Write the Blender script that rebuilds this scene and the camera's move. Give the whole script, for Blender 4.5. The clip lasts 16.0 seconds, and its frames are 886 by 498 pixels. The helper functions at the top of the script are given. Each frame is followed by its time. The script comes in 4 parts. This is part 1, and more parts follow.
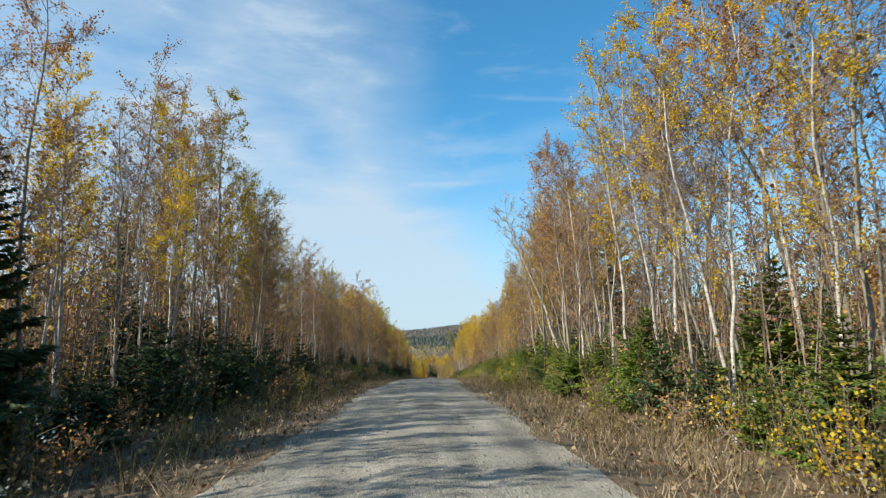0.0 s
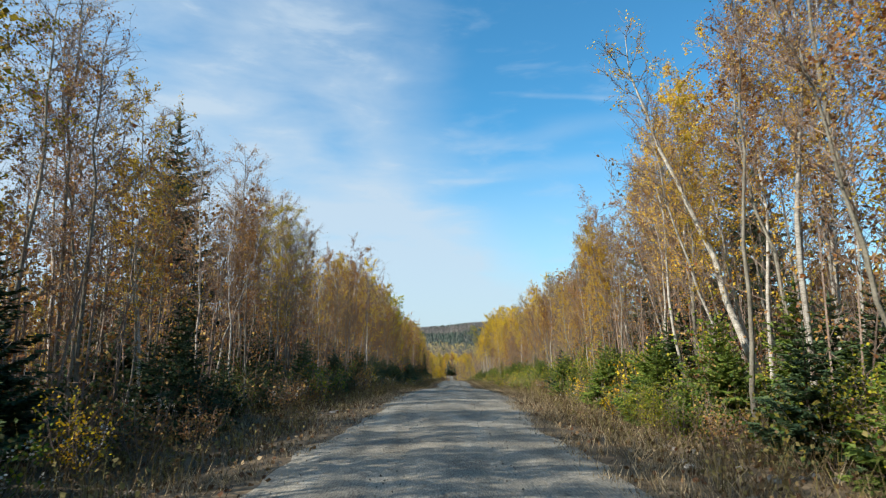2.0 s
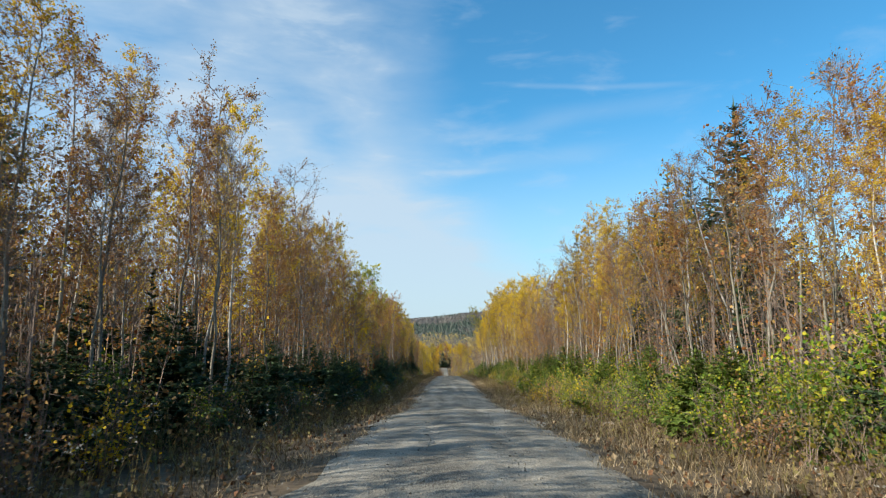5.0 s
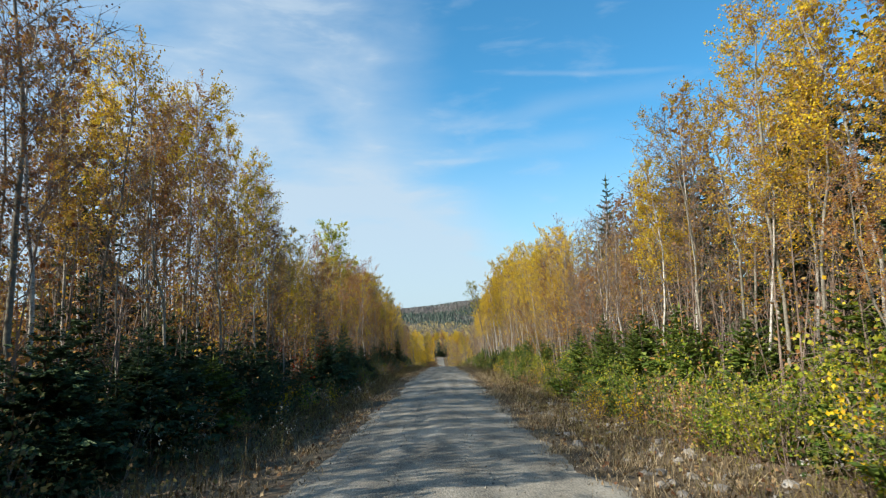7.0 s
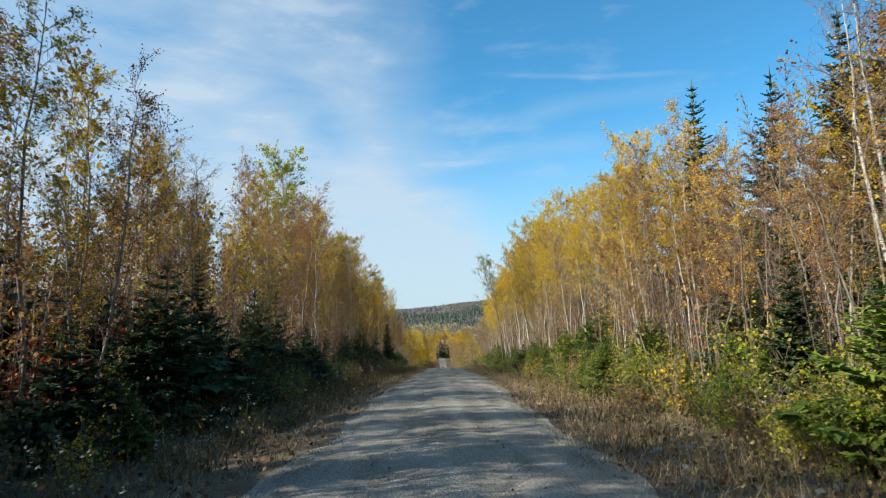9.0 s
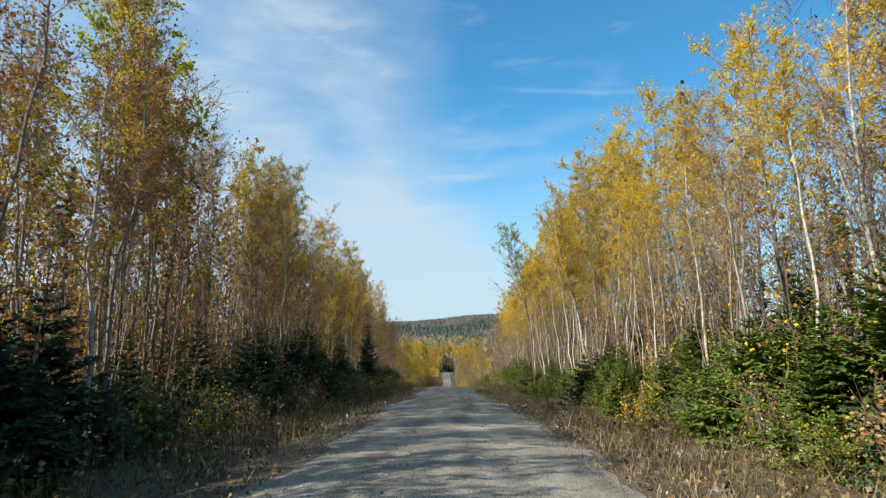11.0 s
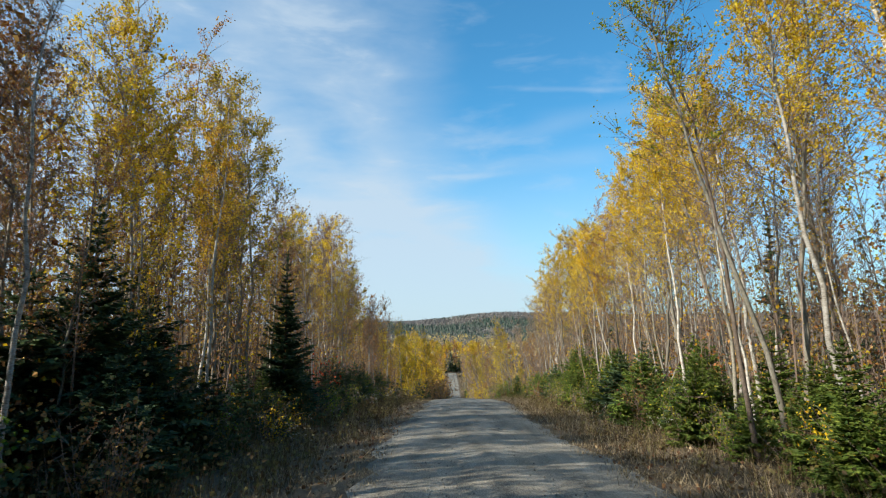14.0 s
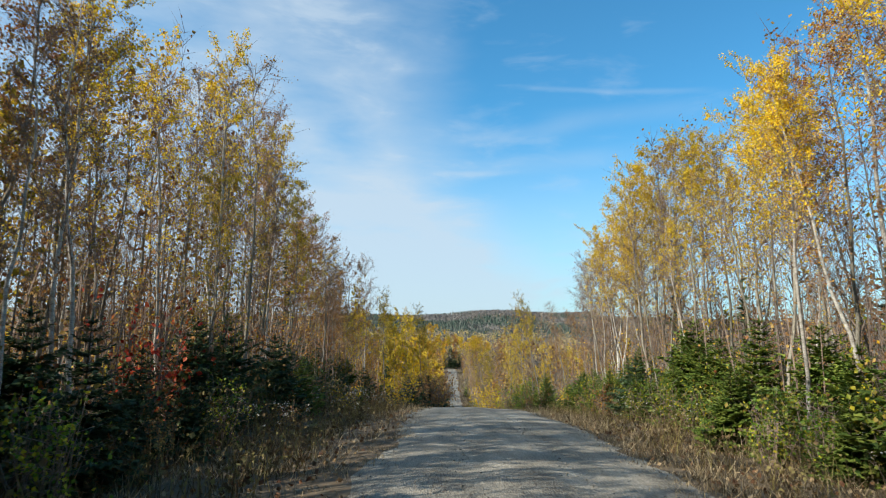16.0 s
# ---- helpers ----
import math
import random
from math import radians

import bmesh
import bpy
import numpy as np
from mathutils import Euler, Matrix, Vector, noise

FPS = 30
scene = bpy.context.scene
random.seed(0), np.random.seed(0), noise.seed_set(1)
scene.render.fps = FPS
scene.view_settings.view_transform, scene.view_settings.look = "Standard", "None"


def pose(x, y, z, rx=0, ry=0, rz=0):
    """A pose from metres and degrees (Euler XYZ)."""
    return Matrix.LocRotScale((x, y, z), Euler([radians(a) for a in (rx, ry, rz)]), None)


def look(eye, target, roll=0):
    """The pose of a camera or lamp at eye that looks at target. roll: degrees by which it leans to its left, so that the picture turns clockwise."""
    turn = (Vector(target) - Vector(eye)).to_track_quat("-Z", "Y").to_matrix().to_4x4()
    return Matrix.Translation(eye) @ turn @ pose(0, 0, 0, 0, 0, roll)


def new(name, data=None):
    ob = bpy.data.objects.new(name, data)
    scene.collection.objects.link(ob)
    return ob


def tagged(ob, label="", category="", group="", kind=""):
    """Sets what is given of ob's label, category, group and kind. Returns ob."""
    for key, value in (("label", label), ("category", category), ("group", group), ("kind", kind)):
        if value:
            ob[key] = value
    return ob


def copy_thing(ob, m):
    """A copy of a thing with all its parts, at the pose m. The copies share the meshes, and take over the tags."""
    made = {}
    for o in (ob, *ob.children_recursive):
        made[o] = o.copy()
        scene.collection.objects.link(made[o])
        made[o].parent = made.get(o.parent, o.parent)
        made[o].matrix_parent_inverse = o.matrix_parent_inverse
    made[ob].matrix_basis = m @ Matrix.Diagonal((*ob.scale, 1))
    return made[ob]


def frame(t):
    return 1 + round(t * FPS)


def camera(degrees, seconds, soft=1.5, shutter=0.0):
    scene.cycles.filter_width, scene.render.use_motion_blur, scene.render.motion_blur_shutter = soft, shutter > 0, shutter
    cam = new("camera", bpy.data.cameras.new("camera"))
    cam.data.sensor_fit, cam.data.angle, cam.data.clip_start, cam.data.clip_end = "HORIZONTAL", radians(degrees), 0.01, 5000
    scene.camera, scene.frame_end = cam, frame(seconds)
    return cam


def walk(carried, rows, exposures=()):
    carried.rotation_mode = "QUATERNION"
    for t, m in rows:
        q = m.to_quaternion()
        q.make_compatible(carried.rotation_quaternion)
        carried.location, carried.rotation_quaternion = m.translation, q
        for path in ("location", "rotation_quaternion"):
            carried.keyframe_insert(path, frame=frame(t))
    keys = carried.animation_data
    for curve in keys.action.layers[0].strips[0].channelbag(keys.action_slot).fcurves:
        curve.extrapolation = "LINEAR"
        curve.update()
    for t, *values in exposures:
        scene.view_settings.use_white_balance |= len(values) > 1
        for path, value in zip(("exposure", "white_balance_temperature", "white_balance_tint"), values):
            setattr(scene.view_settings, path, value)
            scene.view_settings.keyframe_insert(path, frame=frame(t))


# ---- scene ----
cam = camera(73.0, 16.0, soft=1.1, shutter=0.08)
PATH = [
    (0.0, (0.00, 0.00, 1.500), (0.227, 9.886, 2.988), -0.14),
    (0.5, (-0.07, 4.72, 1.461), (0.073, 14.614, 2.904), 0.16),
    (1.0, (-0.17, 9.40, 1.352), (-0.145, 19.302, 2.757), 0.45),
    (1.5, (-0.27, 14.03, 1.211), (-0.325, 23.922, 2.651), 0.73),
    (2.0, (-0.43, 18.66, 1.097), (-0.515, 28.556, 2.540), 0.64),
    (2.5, (-0.54, 23.25, 0.923), (-0.620, 33.153, 2.300), 0.50),
    (3.0, (-0.63, 27.79, 0.759), (-0.715, 37.695, 2.102), 0.51),
    (3.5, (-0.67, 32.29, 0.567), (-0.731, 42.199, 1.930), 0.67),
    (4.0, (-0.66, 36.78, 0.390), (-0.703, 46.691, 1.739), 0.67),
    (4.5, (-0.51, 41.26, 0.209), (-0.518, 51.171, 1.536), 0.40),
    (5.0, (-0.27, 45.74, 0.010), (-0.238, 55.653, 1.309), 0.01),
    (5.5, (0.00, 50.23, -0.218), (0.074, 60.154, 1.046), -0.46),
    (6.0, (0.25, 54.76, -0.488), (0.353, 64.689, 0.736), -0.98),
    (6.5, (0.42, 59.35, -0.812), (0.537, 69.275, 0.366), -1.37),
    (7.0, (0.45, 63.99, -1.203), (0.563, 73.928, -0.076), -1.19),
    (7.5, (0.43, 68.68, -1.610), (0.549, 78.626, -0.551), -1.44),
    (8.0, (0.45, 73.45, -2.067), (0.569, 83.395, -0.999), -1.09),
    (8.5, (0.48, 78.31, -2.466), (0.584, 88.251, -1.367), -0.93),
    (9.0, (0.52, 83.21, -2.861), (0.581, 93.144, -1.703), -0.65),
    (9.5, (0.60, 88.07, -3.192), (0.624, 97.999, -1.989), -0.01),
    (10.0, (0.67, 92.86, -3.455), (0.661, 102.782, -2.197), 0.23),
    (10.5, (0.70, 97.58, -3.673), (0.685, 107.490, -2.355), 0.25),
    (11.0, (0.72, 102.22, -3.868), (0.686, 112.122, -2.494), 0.20),
    (11.5, (0.70, 106.78, -4.062), (0.657, 116.675, -2.643), 0.12),
    (12.0, (0.64, 111.25, -4.278), (0.588, 121.147, -2.830), 0.04),
    (12.5, (0.55, 115.64, -4.538), (0.470, 125.536, -3.087), -0.07),
    (13.0, (0.50, 119.99, -4.792), (0.379, 129.885, -3.323), -0.10),
    (13.5, (0.38, 124.33, -5.099), (0.303, 134.222, -3.645), -0.64),
    (14.0, (0.29, 128.66, -5.338), (0.197, 138.566, -3.967), -0.49),
    (14.5, (0.22, 132.94, -5.696), (0.101, 142.853, -4.355), 0.42),
    (15.0, (0.19, 137.17, -6.066), (0.047, 147.078, -4.700), 1.07),
    (15.5, (0.16, 141.36, -6.414), (0.004, 151.275, -5.096), 1.24),
    (16.0, (-0.00, 145.60, -6.665), (-0.141, 155.512, -5.352), 1.64),
]
walk(cam, [(t, look(eye, target, roll)) for t, eye, target, roll in PATH])

# ---- sky and sun ----
SUN_TO = Vector((-0.914, -0.406, 0.0)).normalized()
SUN_EL = radians(34.0)
world = bpy.data.worlds.new("autumn_sky")
scene.world = world
world.use_nodes = True
wt = world.node_tree
wt.nodes.clear()


def wn(kind, **values):
    n = wt.nodes.new(kind)
    for key, value in values.items():
        n.inputs[key].default_value = value
    return n


def wmath(op, a, b=None, c=None):
    n = wt.nodes.new("ShaderNodeMath")
    n.operation = op
    for i, v in enumerate((a, b, c)):
        if v is None:
            continue
        if isinstance(v, (int, float)):
            n.inputs[i].default_value = v
        else:
            wt.links.new(v, n.inputs[i])
    return n.outputs[0]


def wramp(v, a, b):
    n = wt.nodes.new("ShaderNodeMapRange")
    n.interpolation_type = "SMOOTHSTEP"
    wt.links.new(v, n.inputs["Value"])
    n.inputs["From Min"].default_value, n.inputs["From Max"].default_value = a, b
    return n.outputs[0]


sky = wt.nodes.new("ShaderNodeTexSky")
sky.sky_type = "NISHITA"
sky.sun_disc = False
sky.sun_elevation = SUN_EL
sky.sun_rotation = math.atan2(SUN_TO.x, SUN_TO.y)
sky.altitude = 300
sky.dust_density = 0.6
sky.ozone_density = 2.0
coord = wt.nodes.new("ShaderNodeTexCoord")
sep = wt.nodes.new("ShaderNodeSeparateXYZ")
wt.links.new(coord.outputs["Generated"], sep.inputs[0])
# thin high cloud: a veil over the west half, streaks over the east, haze along the horizon
stretch = wn("ShaderNodeVectorMath")
stretch.operation = "MULTIPLY"
wt.links.new(coord.outputs["Generated"], stretch.inputs[0])
stretch.inputs[1].default_value = (1.0, 1.0, 3.2)
cloud = wn("ShaderNodeTexNoise", Scale=2.4, Detail=5.0, Roughness=0.5, Distortion=0.6)
wt.links.new(stretch.outputs[0], cloud.inputs["Vector"])
fine = wn("ShaderNodeTexNoise", Scale=7.0, Detail=5.0, Roughness=0.55, Distortion=0.3)
wt.links.new(stretch.outputs[0], fine.inputs["Vector"])
tilt = wmath("ADD", sep.outputs["X"], wmath("MULTIPLY", sep.outputs["Z"], 0.45))
west = wmath("SUBTRACT", 1.0, wramp(wmath("ADD", tilt, wmath("MULTIPLY", cloud.outputs["Fac"], 0.40)), 0.20, 0.42))
low = wmath("SUBTRACT", 1.0, wramp(sep.outputs["Z"], 0.02, 0.36))
veil = wmath("MULTIPLY", west, wramp(wmath("ADD", wmath("MULTIPLY", cloud.outputs["Fac"], 0.6), wmath("MULTIPLY", fine.outputs["Fac"], 0.4)), 0.15, 0.68))
veil = wmath("ADD", wmath("MULTIPLY", veil, 0.74), wmath("MULTIPLY", low, 0.66))
streak = wmath("MULTIPLY", wramp(fine.outputs["Fac"], 0.52, 0.72), 0.16)
veil = wmath("ADD", veil, streak)
azimuth = wmath("ARCTAN2", sep.outputs["X"], sep.outputs["Y"])
height = wmath("ARCSINE", sep.outputs["Z"])
ripple = wmath("MULTIPLY", wmath("SUBTRACT", fine.outputs["Fac"], 0.5), 0.016)
for az0, az1, el, slope, thick, dense in ((7, 23, 22.7, -0.09, 0.40, 0.17), (-7, -1.5, 24.4, 0.12, 1.8, 0.26), (0.5, 12, 18.0, 0.09, 1.2, 0.20), (-1.5, 4.5, 14.8, 0.02, 0.40, 0.20), (2, 16, 15.4, 0.06, 1.4, 0.15), (9, 24, 19.6, 0.03, 1.4, 0.12)):
    mid_line = wmath("MULTIPLY_ADD", azimuth, slope, radians(el - slope * az0))
    off = wmath("ABSOLUTE", wmath("SUBTRACT", wmath("ADD", height, ripple), mid_line))
    along = wmath("MULTIPLY", wramp(azimuth, radians(az0 - 2), radians(az0 + 2)), wmath("SUBTRACT", 1.0, wramp(azimuth, radians(az1 - 4), radians(az1 + 3))))
    band = wmath("MULTIPLY", along, wmath("SUBTRACT", 1.0, wramp(off, 0.0, radians(thick))))
    band = wmath("MULTIPLY", band, wramp(cloud.outputs["Fac"], 0.25, 0.6))
    veil = wmath("MULTIPLY_ADD", band, dense, veil)
veil = wmath("MINIMUM", veil, 0.88)
mix = wt.nodes.new("ShaderNodeMix")
mix.data_type = "RGBA"
wt.links.new(veil, mix.inputs["Factor"])
tone = wt.nodes.new("ShaderNodeMix")
tone.data_type, tone.blend_type = "RGBA", "MULTIPLY"
tone.inputs["Factor"].default_value = 1.0
wt.links.new(sky.outputs[0], tone.inputs["A"])
tone.inputs["B"].default_value = (0.46, 1.18, 1.37, 1)
wt.links.new(tone.outputs["Result"], mix.inputs["A"])
mix.inputs["B"].default_value = (4.05, 4.9, 5.7, 1)
bg = wn("ShaderNodeBackground", Strength=0.100)
wt.links.new(mix.outputs["Result"], bg.inputs["Color"])
wout = wt.nodes.new("ShaderNodeOutputWorld")
wt.links.new(bg.outputs[0], wout.inputs[0])

sun = new("sun", bpy.data.lights.new("sun", "SUN"))
sun.data.energy, sun.data.angle, sun.data.color = 5.0, radians(0.53), (1.0, 0.935, 0.80)
sun.matrix_basis = look((0, 0, 0), -(SUN_TO * math.cos(SUN_EL) + Vector((0, 0, math.sin(SUN_EL)))))
scene.view_settings.exposure = 0.60


# ---- materials ----
def material(name, colours, scale=6.0, rough=0.8, bump=0.0, fine_scale=40.0, vary=0.25, translucent=0.0, stretch_by=None, island=0.0, contrast=0.2):
    """Noise between three colours at two scales, varied from object to object."""
    m = bpy.data.materials.new(name)
    m.use_nodes = True
    t = m.node_tree
    b = t.nodes["Principled BSDF"]
    b.inputs["Roughness"].default_value = rough
    b.inputs["Specular IOR Level"].default_value = 0.25
    tc = t.nodes.new("ShaderNodeTexCoord")
    src = tc.outputs["Object"]
    if stretch_by:
        mp = t.nodes.new("ShaderNodeMapping")
        mp.inputs["Scale"].default_value = stretch_by
        t.links.new(src, mp.inputs[0])
        src = mp.outputs[0]
    n1 = t.nodes.new("ShaderNodeTexNoise")
    n1.inputs["Scale"].default_value, n1.inputs["Detail"].default_value = scale, 5
    n2 = t.nodes.new("ShaderNodeTexNoise")
    n2.inputs["Scale"].default_value, n2.inputs["Detail"].default_value = fine_scale, 3
    t.links.new(src, n1.inputs["Vector"])
    t.links.new(src, n2.inputs["Vector"])
    add = t.nodes.new("ShaderNodeMath")
    add.operation = "MULTIPLY_ADD"
    t.links.new(n2.outputs["Fac"], add.inputs[0])
    add.inputs[1].default_value = 0.5
    half = t.nodes.new("ShaderNodeMath")
    half.operation = "MULTIPLY"
    t.links.new(n1.outputs["Fac"], half.inputs[0])
    half.inputs[1].default_value = 0.5
    t.links.new(half.outputs[0], add.inputs[2])
    fac = add.outputs[0]
    if island:
        geo = t.nodes.new("ShaderNodeNewGeometry")
        mi = t.nodes.new("ShaderNodeMath")
        mi.operation = "MULTIPLY_ADD"
        t.links.new(geo.outputs["Random Per Island"], mi.inputs[0])
        mi.inputs[1].default_value = island
        sub = t.nodes.new("ShaderNodeMath")
        sub.operation = "SUBTRACT"
        t.links.new(fac, sub.inputs[0])
        sub.inputs[1].default_value = island / 2
        t.links.new(sub.outputs[0], mi.inputs[2])
        fac = mi.outputs[0]
    ramp = t.nodes.new("ShaderNodeValToRGB")
    el = ramp.color_ramp.elements
    el[0].position, el[1].position = 0.5 - contrast, 0.5 + contrast
    el[0].color, el[1].color = (*colours[0], 1), (*colours[-1], 1)
    for i, c in enumerate(colours[1:-1]):
        e = el.new(0.5 - contrast + 2 * contrast * (i + 1) / (len(colours) - 1))
        e.color = (*c, 1)
    t.links.new(fac, ramp.inputs[0])
    info = t.nodes.new("ShaderNodeObjectInfo")
    hsv = t.nodes.new("ShaderNodeHueSaturation")
    rng = t.nodes.new("ShaderNodeMapRange")
    t.links.new(info.outputs["Random"], rng.inputs["Value"])
    rng.inputs["To Min"].default_value, rng.inputs["To Max"].default_value = 1 - vary, 1 + vary
    t.links.new(rng.outputs[0], hsv.inputs["Value"])
    t.links.new(ramp.outputs[0], hsv.inputs["Color"])
    t.links.new(hsv.outputs[0], b.inputs["Base Color"])
    if bump:
        bp = t.nodes.new("ShaderNodeBump")
        bp.inputs["Strength"].default_value = bump
        bp.inputs["Distance"].default_value = 0.03
        t.links.new(fac, bp.inputs["Height"])
        t.links.new(bp.outputs[0], b.inputs["Normal"])
    if translucent:
        tr = t.nodes.new("ShaderNodeBsdfTranslucent")
        t.links.new(hsv.outputs[0], tr.inputs["Color"])
        ms = t.nodes.new("ShaderNodeMixShader")
        ms.inputs[0].default_value = translucent
        t.links.new(b.outputs[0], ms.inputs[1])
        t.links.new(tr.outputs[0], ms.inputs[2])
        t.links.new(ms.outputs[0], t.nodes["Material Output"].inputs[0])
    return m


LEAF = {
    "yellow": material("leaf_yellow", [(0.53, 0.30, 0.012), (0.82, 0.565, 0.016), (0.72, 0.56, 0.05)], 1.2, 0.55, translucent=0.45, island=0.6),
    "gold": material("leaf_gold", [(0.47, 0.235, 0.020), (0.72, 0.455, 0.026), (0.72, 0.52, 0.07)], 1.2, 0.55, translucent=0.44, island=0.6),
    "rust": material("leaf_rust", [(0.22, 0.075, 0.028), (0.37, 0.170, 0.045), (0.47, 0.27, 0.07)], 1.2, 0.6, translucent=0.30, island=0.5),
    "olive": material("leaf_olive", [(0.23, 0.18, 0.02), (0.45, 0.34, 0.03), (0.64, 0.45, 0.03)], 1.2, 0.55, translucent=0.44, island=0.6),
    "bare": material("leaf_brown", [(0.22, 0.10, 0.045), (0.36, 0.205, 0.080), (0.50, 0.33, 0.10)], 1.2, 0.65, translucent=0.30, island=0.5),
    "green": material("leaf_green", [(0.07, 0.15, 0.015), (0.18, 0.26, 0.025), (0.46, 0.40, 0.03)], 1.2, 0.55, translucent=0.38, island=0.5),
    # one undergrowth green in two copies; each side's light is put into its colour
    "undergrowth_sun": material("leaf_undergrowth_sun_side", [(0.035, 0.075, 0.012), (0.095, 0.135, 0.018), (0.22, 0.17, 0.03)], 0.5, 0.6, translucent=0.3, island=0.7, vary=0.02),
    "undergrowth_shade": material("leaf_undergrowth_shade_side", [(0.05, 0.08, 0.024), (0.11, 0.13, 0.038), (0.23, 0.15, 0.055)], 0.5, 0.6, translucent=0.2, island=0.7, vary=0.02),
    "red": material("leaf_red", [(0.28, 0.03, 0.02), (0.45, 0.06, 0.03), (0.42, 0.14, 0.04)], 1.2, 0.55, translucent=0.4, island=0.5),
    "lime": material("leaf_lime", [(0.16, 0.21, 0.02), (0.32, 0.34, 0.035), (0.52, 0.44, 0.04)], 1.2, 0.55, translucent=0.42, island=0.5),
}
TWIG = material("twig_bark", [(0.095, 0.066, 0.054), (0.215, 0.158, 0.126), (0.36, 0.285, 0.230)], 3, 0.9, vary=0.3)
BARK_WHITE = material("birch_bark", [(0.06, 0.05, 0.045), (0.30, 0.27, 0.23), (0.50, 0.47, 0.42), (0.62, 0.59, 0.54)], 2.6, 0.8, 0.3, 22, 0.3, stretch_by=(1.0, 1.0, 3.0))
BARK_GREY = material("aspen_bark", [(0.09, 0.08, 0.06), (0.22, 0.20, 0.16), (0.36, 0.34, 0.28)], 3.0, 0.85, 0.4, 30, 0.3, stretch_by=(1.0, 1.0, 0.6))
BARK_DARK = material("conifer_bark", [(0.05, 0.04, 0.03), (0.12, 0.09, 0.07), (0.18, 0.15, 0.12)], 5.0, 0.9, 0.5, 40, 0.2)
NEEDLE = material("spruce_needles", [(0.030, 0.056, 0.029), (0.058, 0.098, 0.043), (0.102, 0.146, 0.060)], 2.0, 0.6, translucent=0.18, island=0.4)
NEEDLE_FIR = material("fir_needles", [(0.065, 0.110, 0.022), (0.135, 0.200, 0.034), (0.250, 0.290, 0.055)], 2.0, 0.6, translucent=0.3, island=0.4)
GRASS = material("dry_grass", [(0.085, 0.063, 0.034), (0.235, 0.180, 0.100), (0.48, 0.38, 0.24)], 0.35, 0.8, translucent=0.25, island=0.6, vary=0.05)
WEED = material("brown_weeds", [(0.09, 0.06, 0.03), (0.17, 0.12, 0.06), (0.26, 0.22, 0.08)], 0.7, 0.8, translucent=0.25, island=0.6, vary=0.05)
LITTER = material("fallen_leaves", [(0.13, 0.06, 0.03), (0.24, 0.145, 0.065), (0.36, 0.27, 0.16)], 0.8, 0.75, island=0.7, vary=0.05)
SOIL = material("forest_soil", [(0.06, 0.045, 0.03), (0.13, 0.095, 0.06), (0.20, 0.155, 0.10)], 0.8, 0.95, 0.8, 9, 0.02)
FLUFF = material("seed_fluff", [(0.34, 0.31, 0.25), (0.48, 0.45, 0.38), (0.62, 0.59, 0.52)], 2.0, 0.9, translucent=0.3, island=0.5, vary=0.02)
STONE = material("field_stone", [(0.15, 0.135, 0.12), (0.26, 0.238, 0.21), (0.40, 0.365, 0.325)], 4, 0.85, 0.5, 50, 0.2)
GRAVEL = material("gravel_stones", [(0.10, 0.092, 0.078), (0.19, 0.178, 0.15), (0.30, 0.28, 0.24)], 4, 0.9, island=0.7, vary=0.02)
ROAD = material("gravel_road", [(0.115, 0.103, 0.084), (0.215, 0.197, 0.160), (0.290, 0.264, 0.215), (0.41, 0.375, 0.31)], 0.9, 0.97, 0.9, 30, 0.02, stretch_by=(1.8, 0.35, 1.0), contrast=0.13)
# distance haze is put into the greyed, bluish tones of FAR_GREEN and FAR_BARE
FAR_GREEN = material("far_conifers_hazed", [(0.034, 0.058, 0.044), (0.060, 0.088, 0.066), (0.105, 0.110, 0.095)], 0.02, 0.8, island=0.6, vary=0.02)
FAR_WARM = material("far_broadleaf", [(0.30, 0.22, 0.14), (0.45, 0.34, 0.17), (0.60, 0.46, 0.13)], 0.02, 0.8, translucent=0.2, island=0.7, vary=0.02)
FAR_BARE = material("far_bare_woods_hazed", [(0.120, 0.116, 0.120), (0.165, 0.156, 0.152), (0.230, 0.203, 0.175)], 0.012, 0.85, island=0.6, vary=0.02)

# ---- lie of the land ----
ROAD_Y = [-60, 0, 9, 19, 28, 37, 46, 55, 64, 73, 83, 93, 102, 111, 120, 129, 137, 146, 155, 164, 173, 182, 200, 218, 236, 255, 278, 300, 336, 373, 400, 600, 1000, 1500, 1800, 4900]
ROAD_Z = [0.6, 0, -0.15, -0.4, -0.74, -1.11, -1.49, -1.99, -2.7, -3.57, -4.36, -4.96, -5.37, -5.78, -6.29, -6.84, -7.57, -8.17, -8.7, -9.3, -10.1, -11.4, -14.4, -17.6, -20.3, -22.6, -24.8, -25.6, -24.4, -22.6, -22.3, -24, -15, 24, 28, 20]
CENTRE_Y = [-60, 0, 16, 32, 54, 73, 95, 115, 133, 150, 240, 300, 400]
CENTRE_X = [0.3, 0.1, -0.2, -0.43, 0.1, 0.45, 0.6, 0.85, 1.05, 1.0, 2.2, 1.8, 1.2]
GRID_Y = np.concatenate([np.arange(-60, 420, 0.5), np.arange(420, 5000, 10)])


def _smooth_profile():
    z = np.interp(GRID_Y[:960], ROAD_Y, ROAD_Z)
    k = np.hanning(21)
    k /= k.sum()
    pad = np.concatenate([np.full(10, z[0]), z, np.full(10, z[-1])])
    return np.concatenate([np.convolve(pad, k, "valid"), np.interp(GRID_Y[960:], ROAD_Y, ROAD_Z)])


PROFILE = _smooth_profile()


def road_z(y):
    return np.interp(y, GRID_Y, PROFILE)


def centre(y):
    return np.interp(y, CENTRE_Y, CENTRE_X)


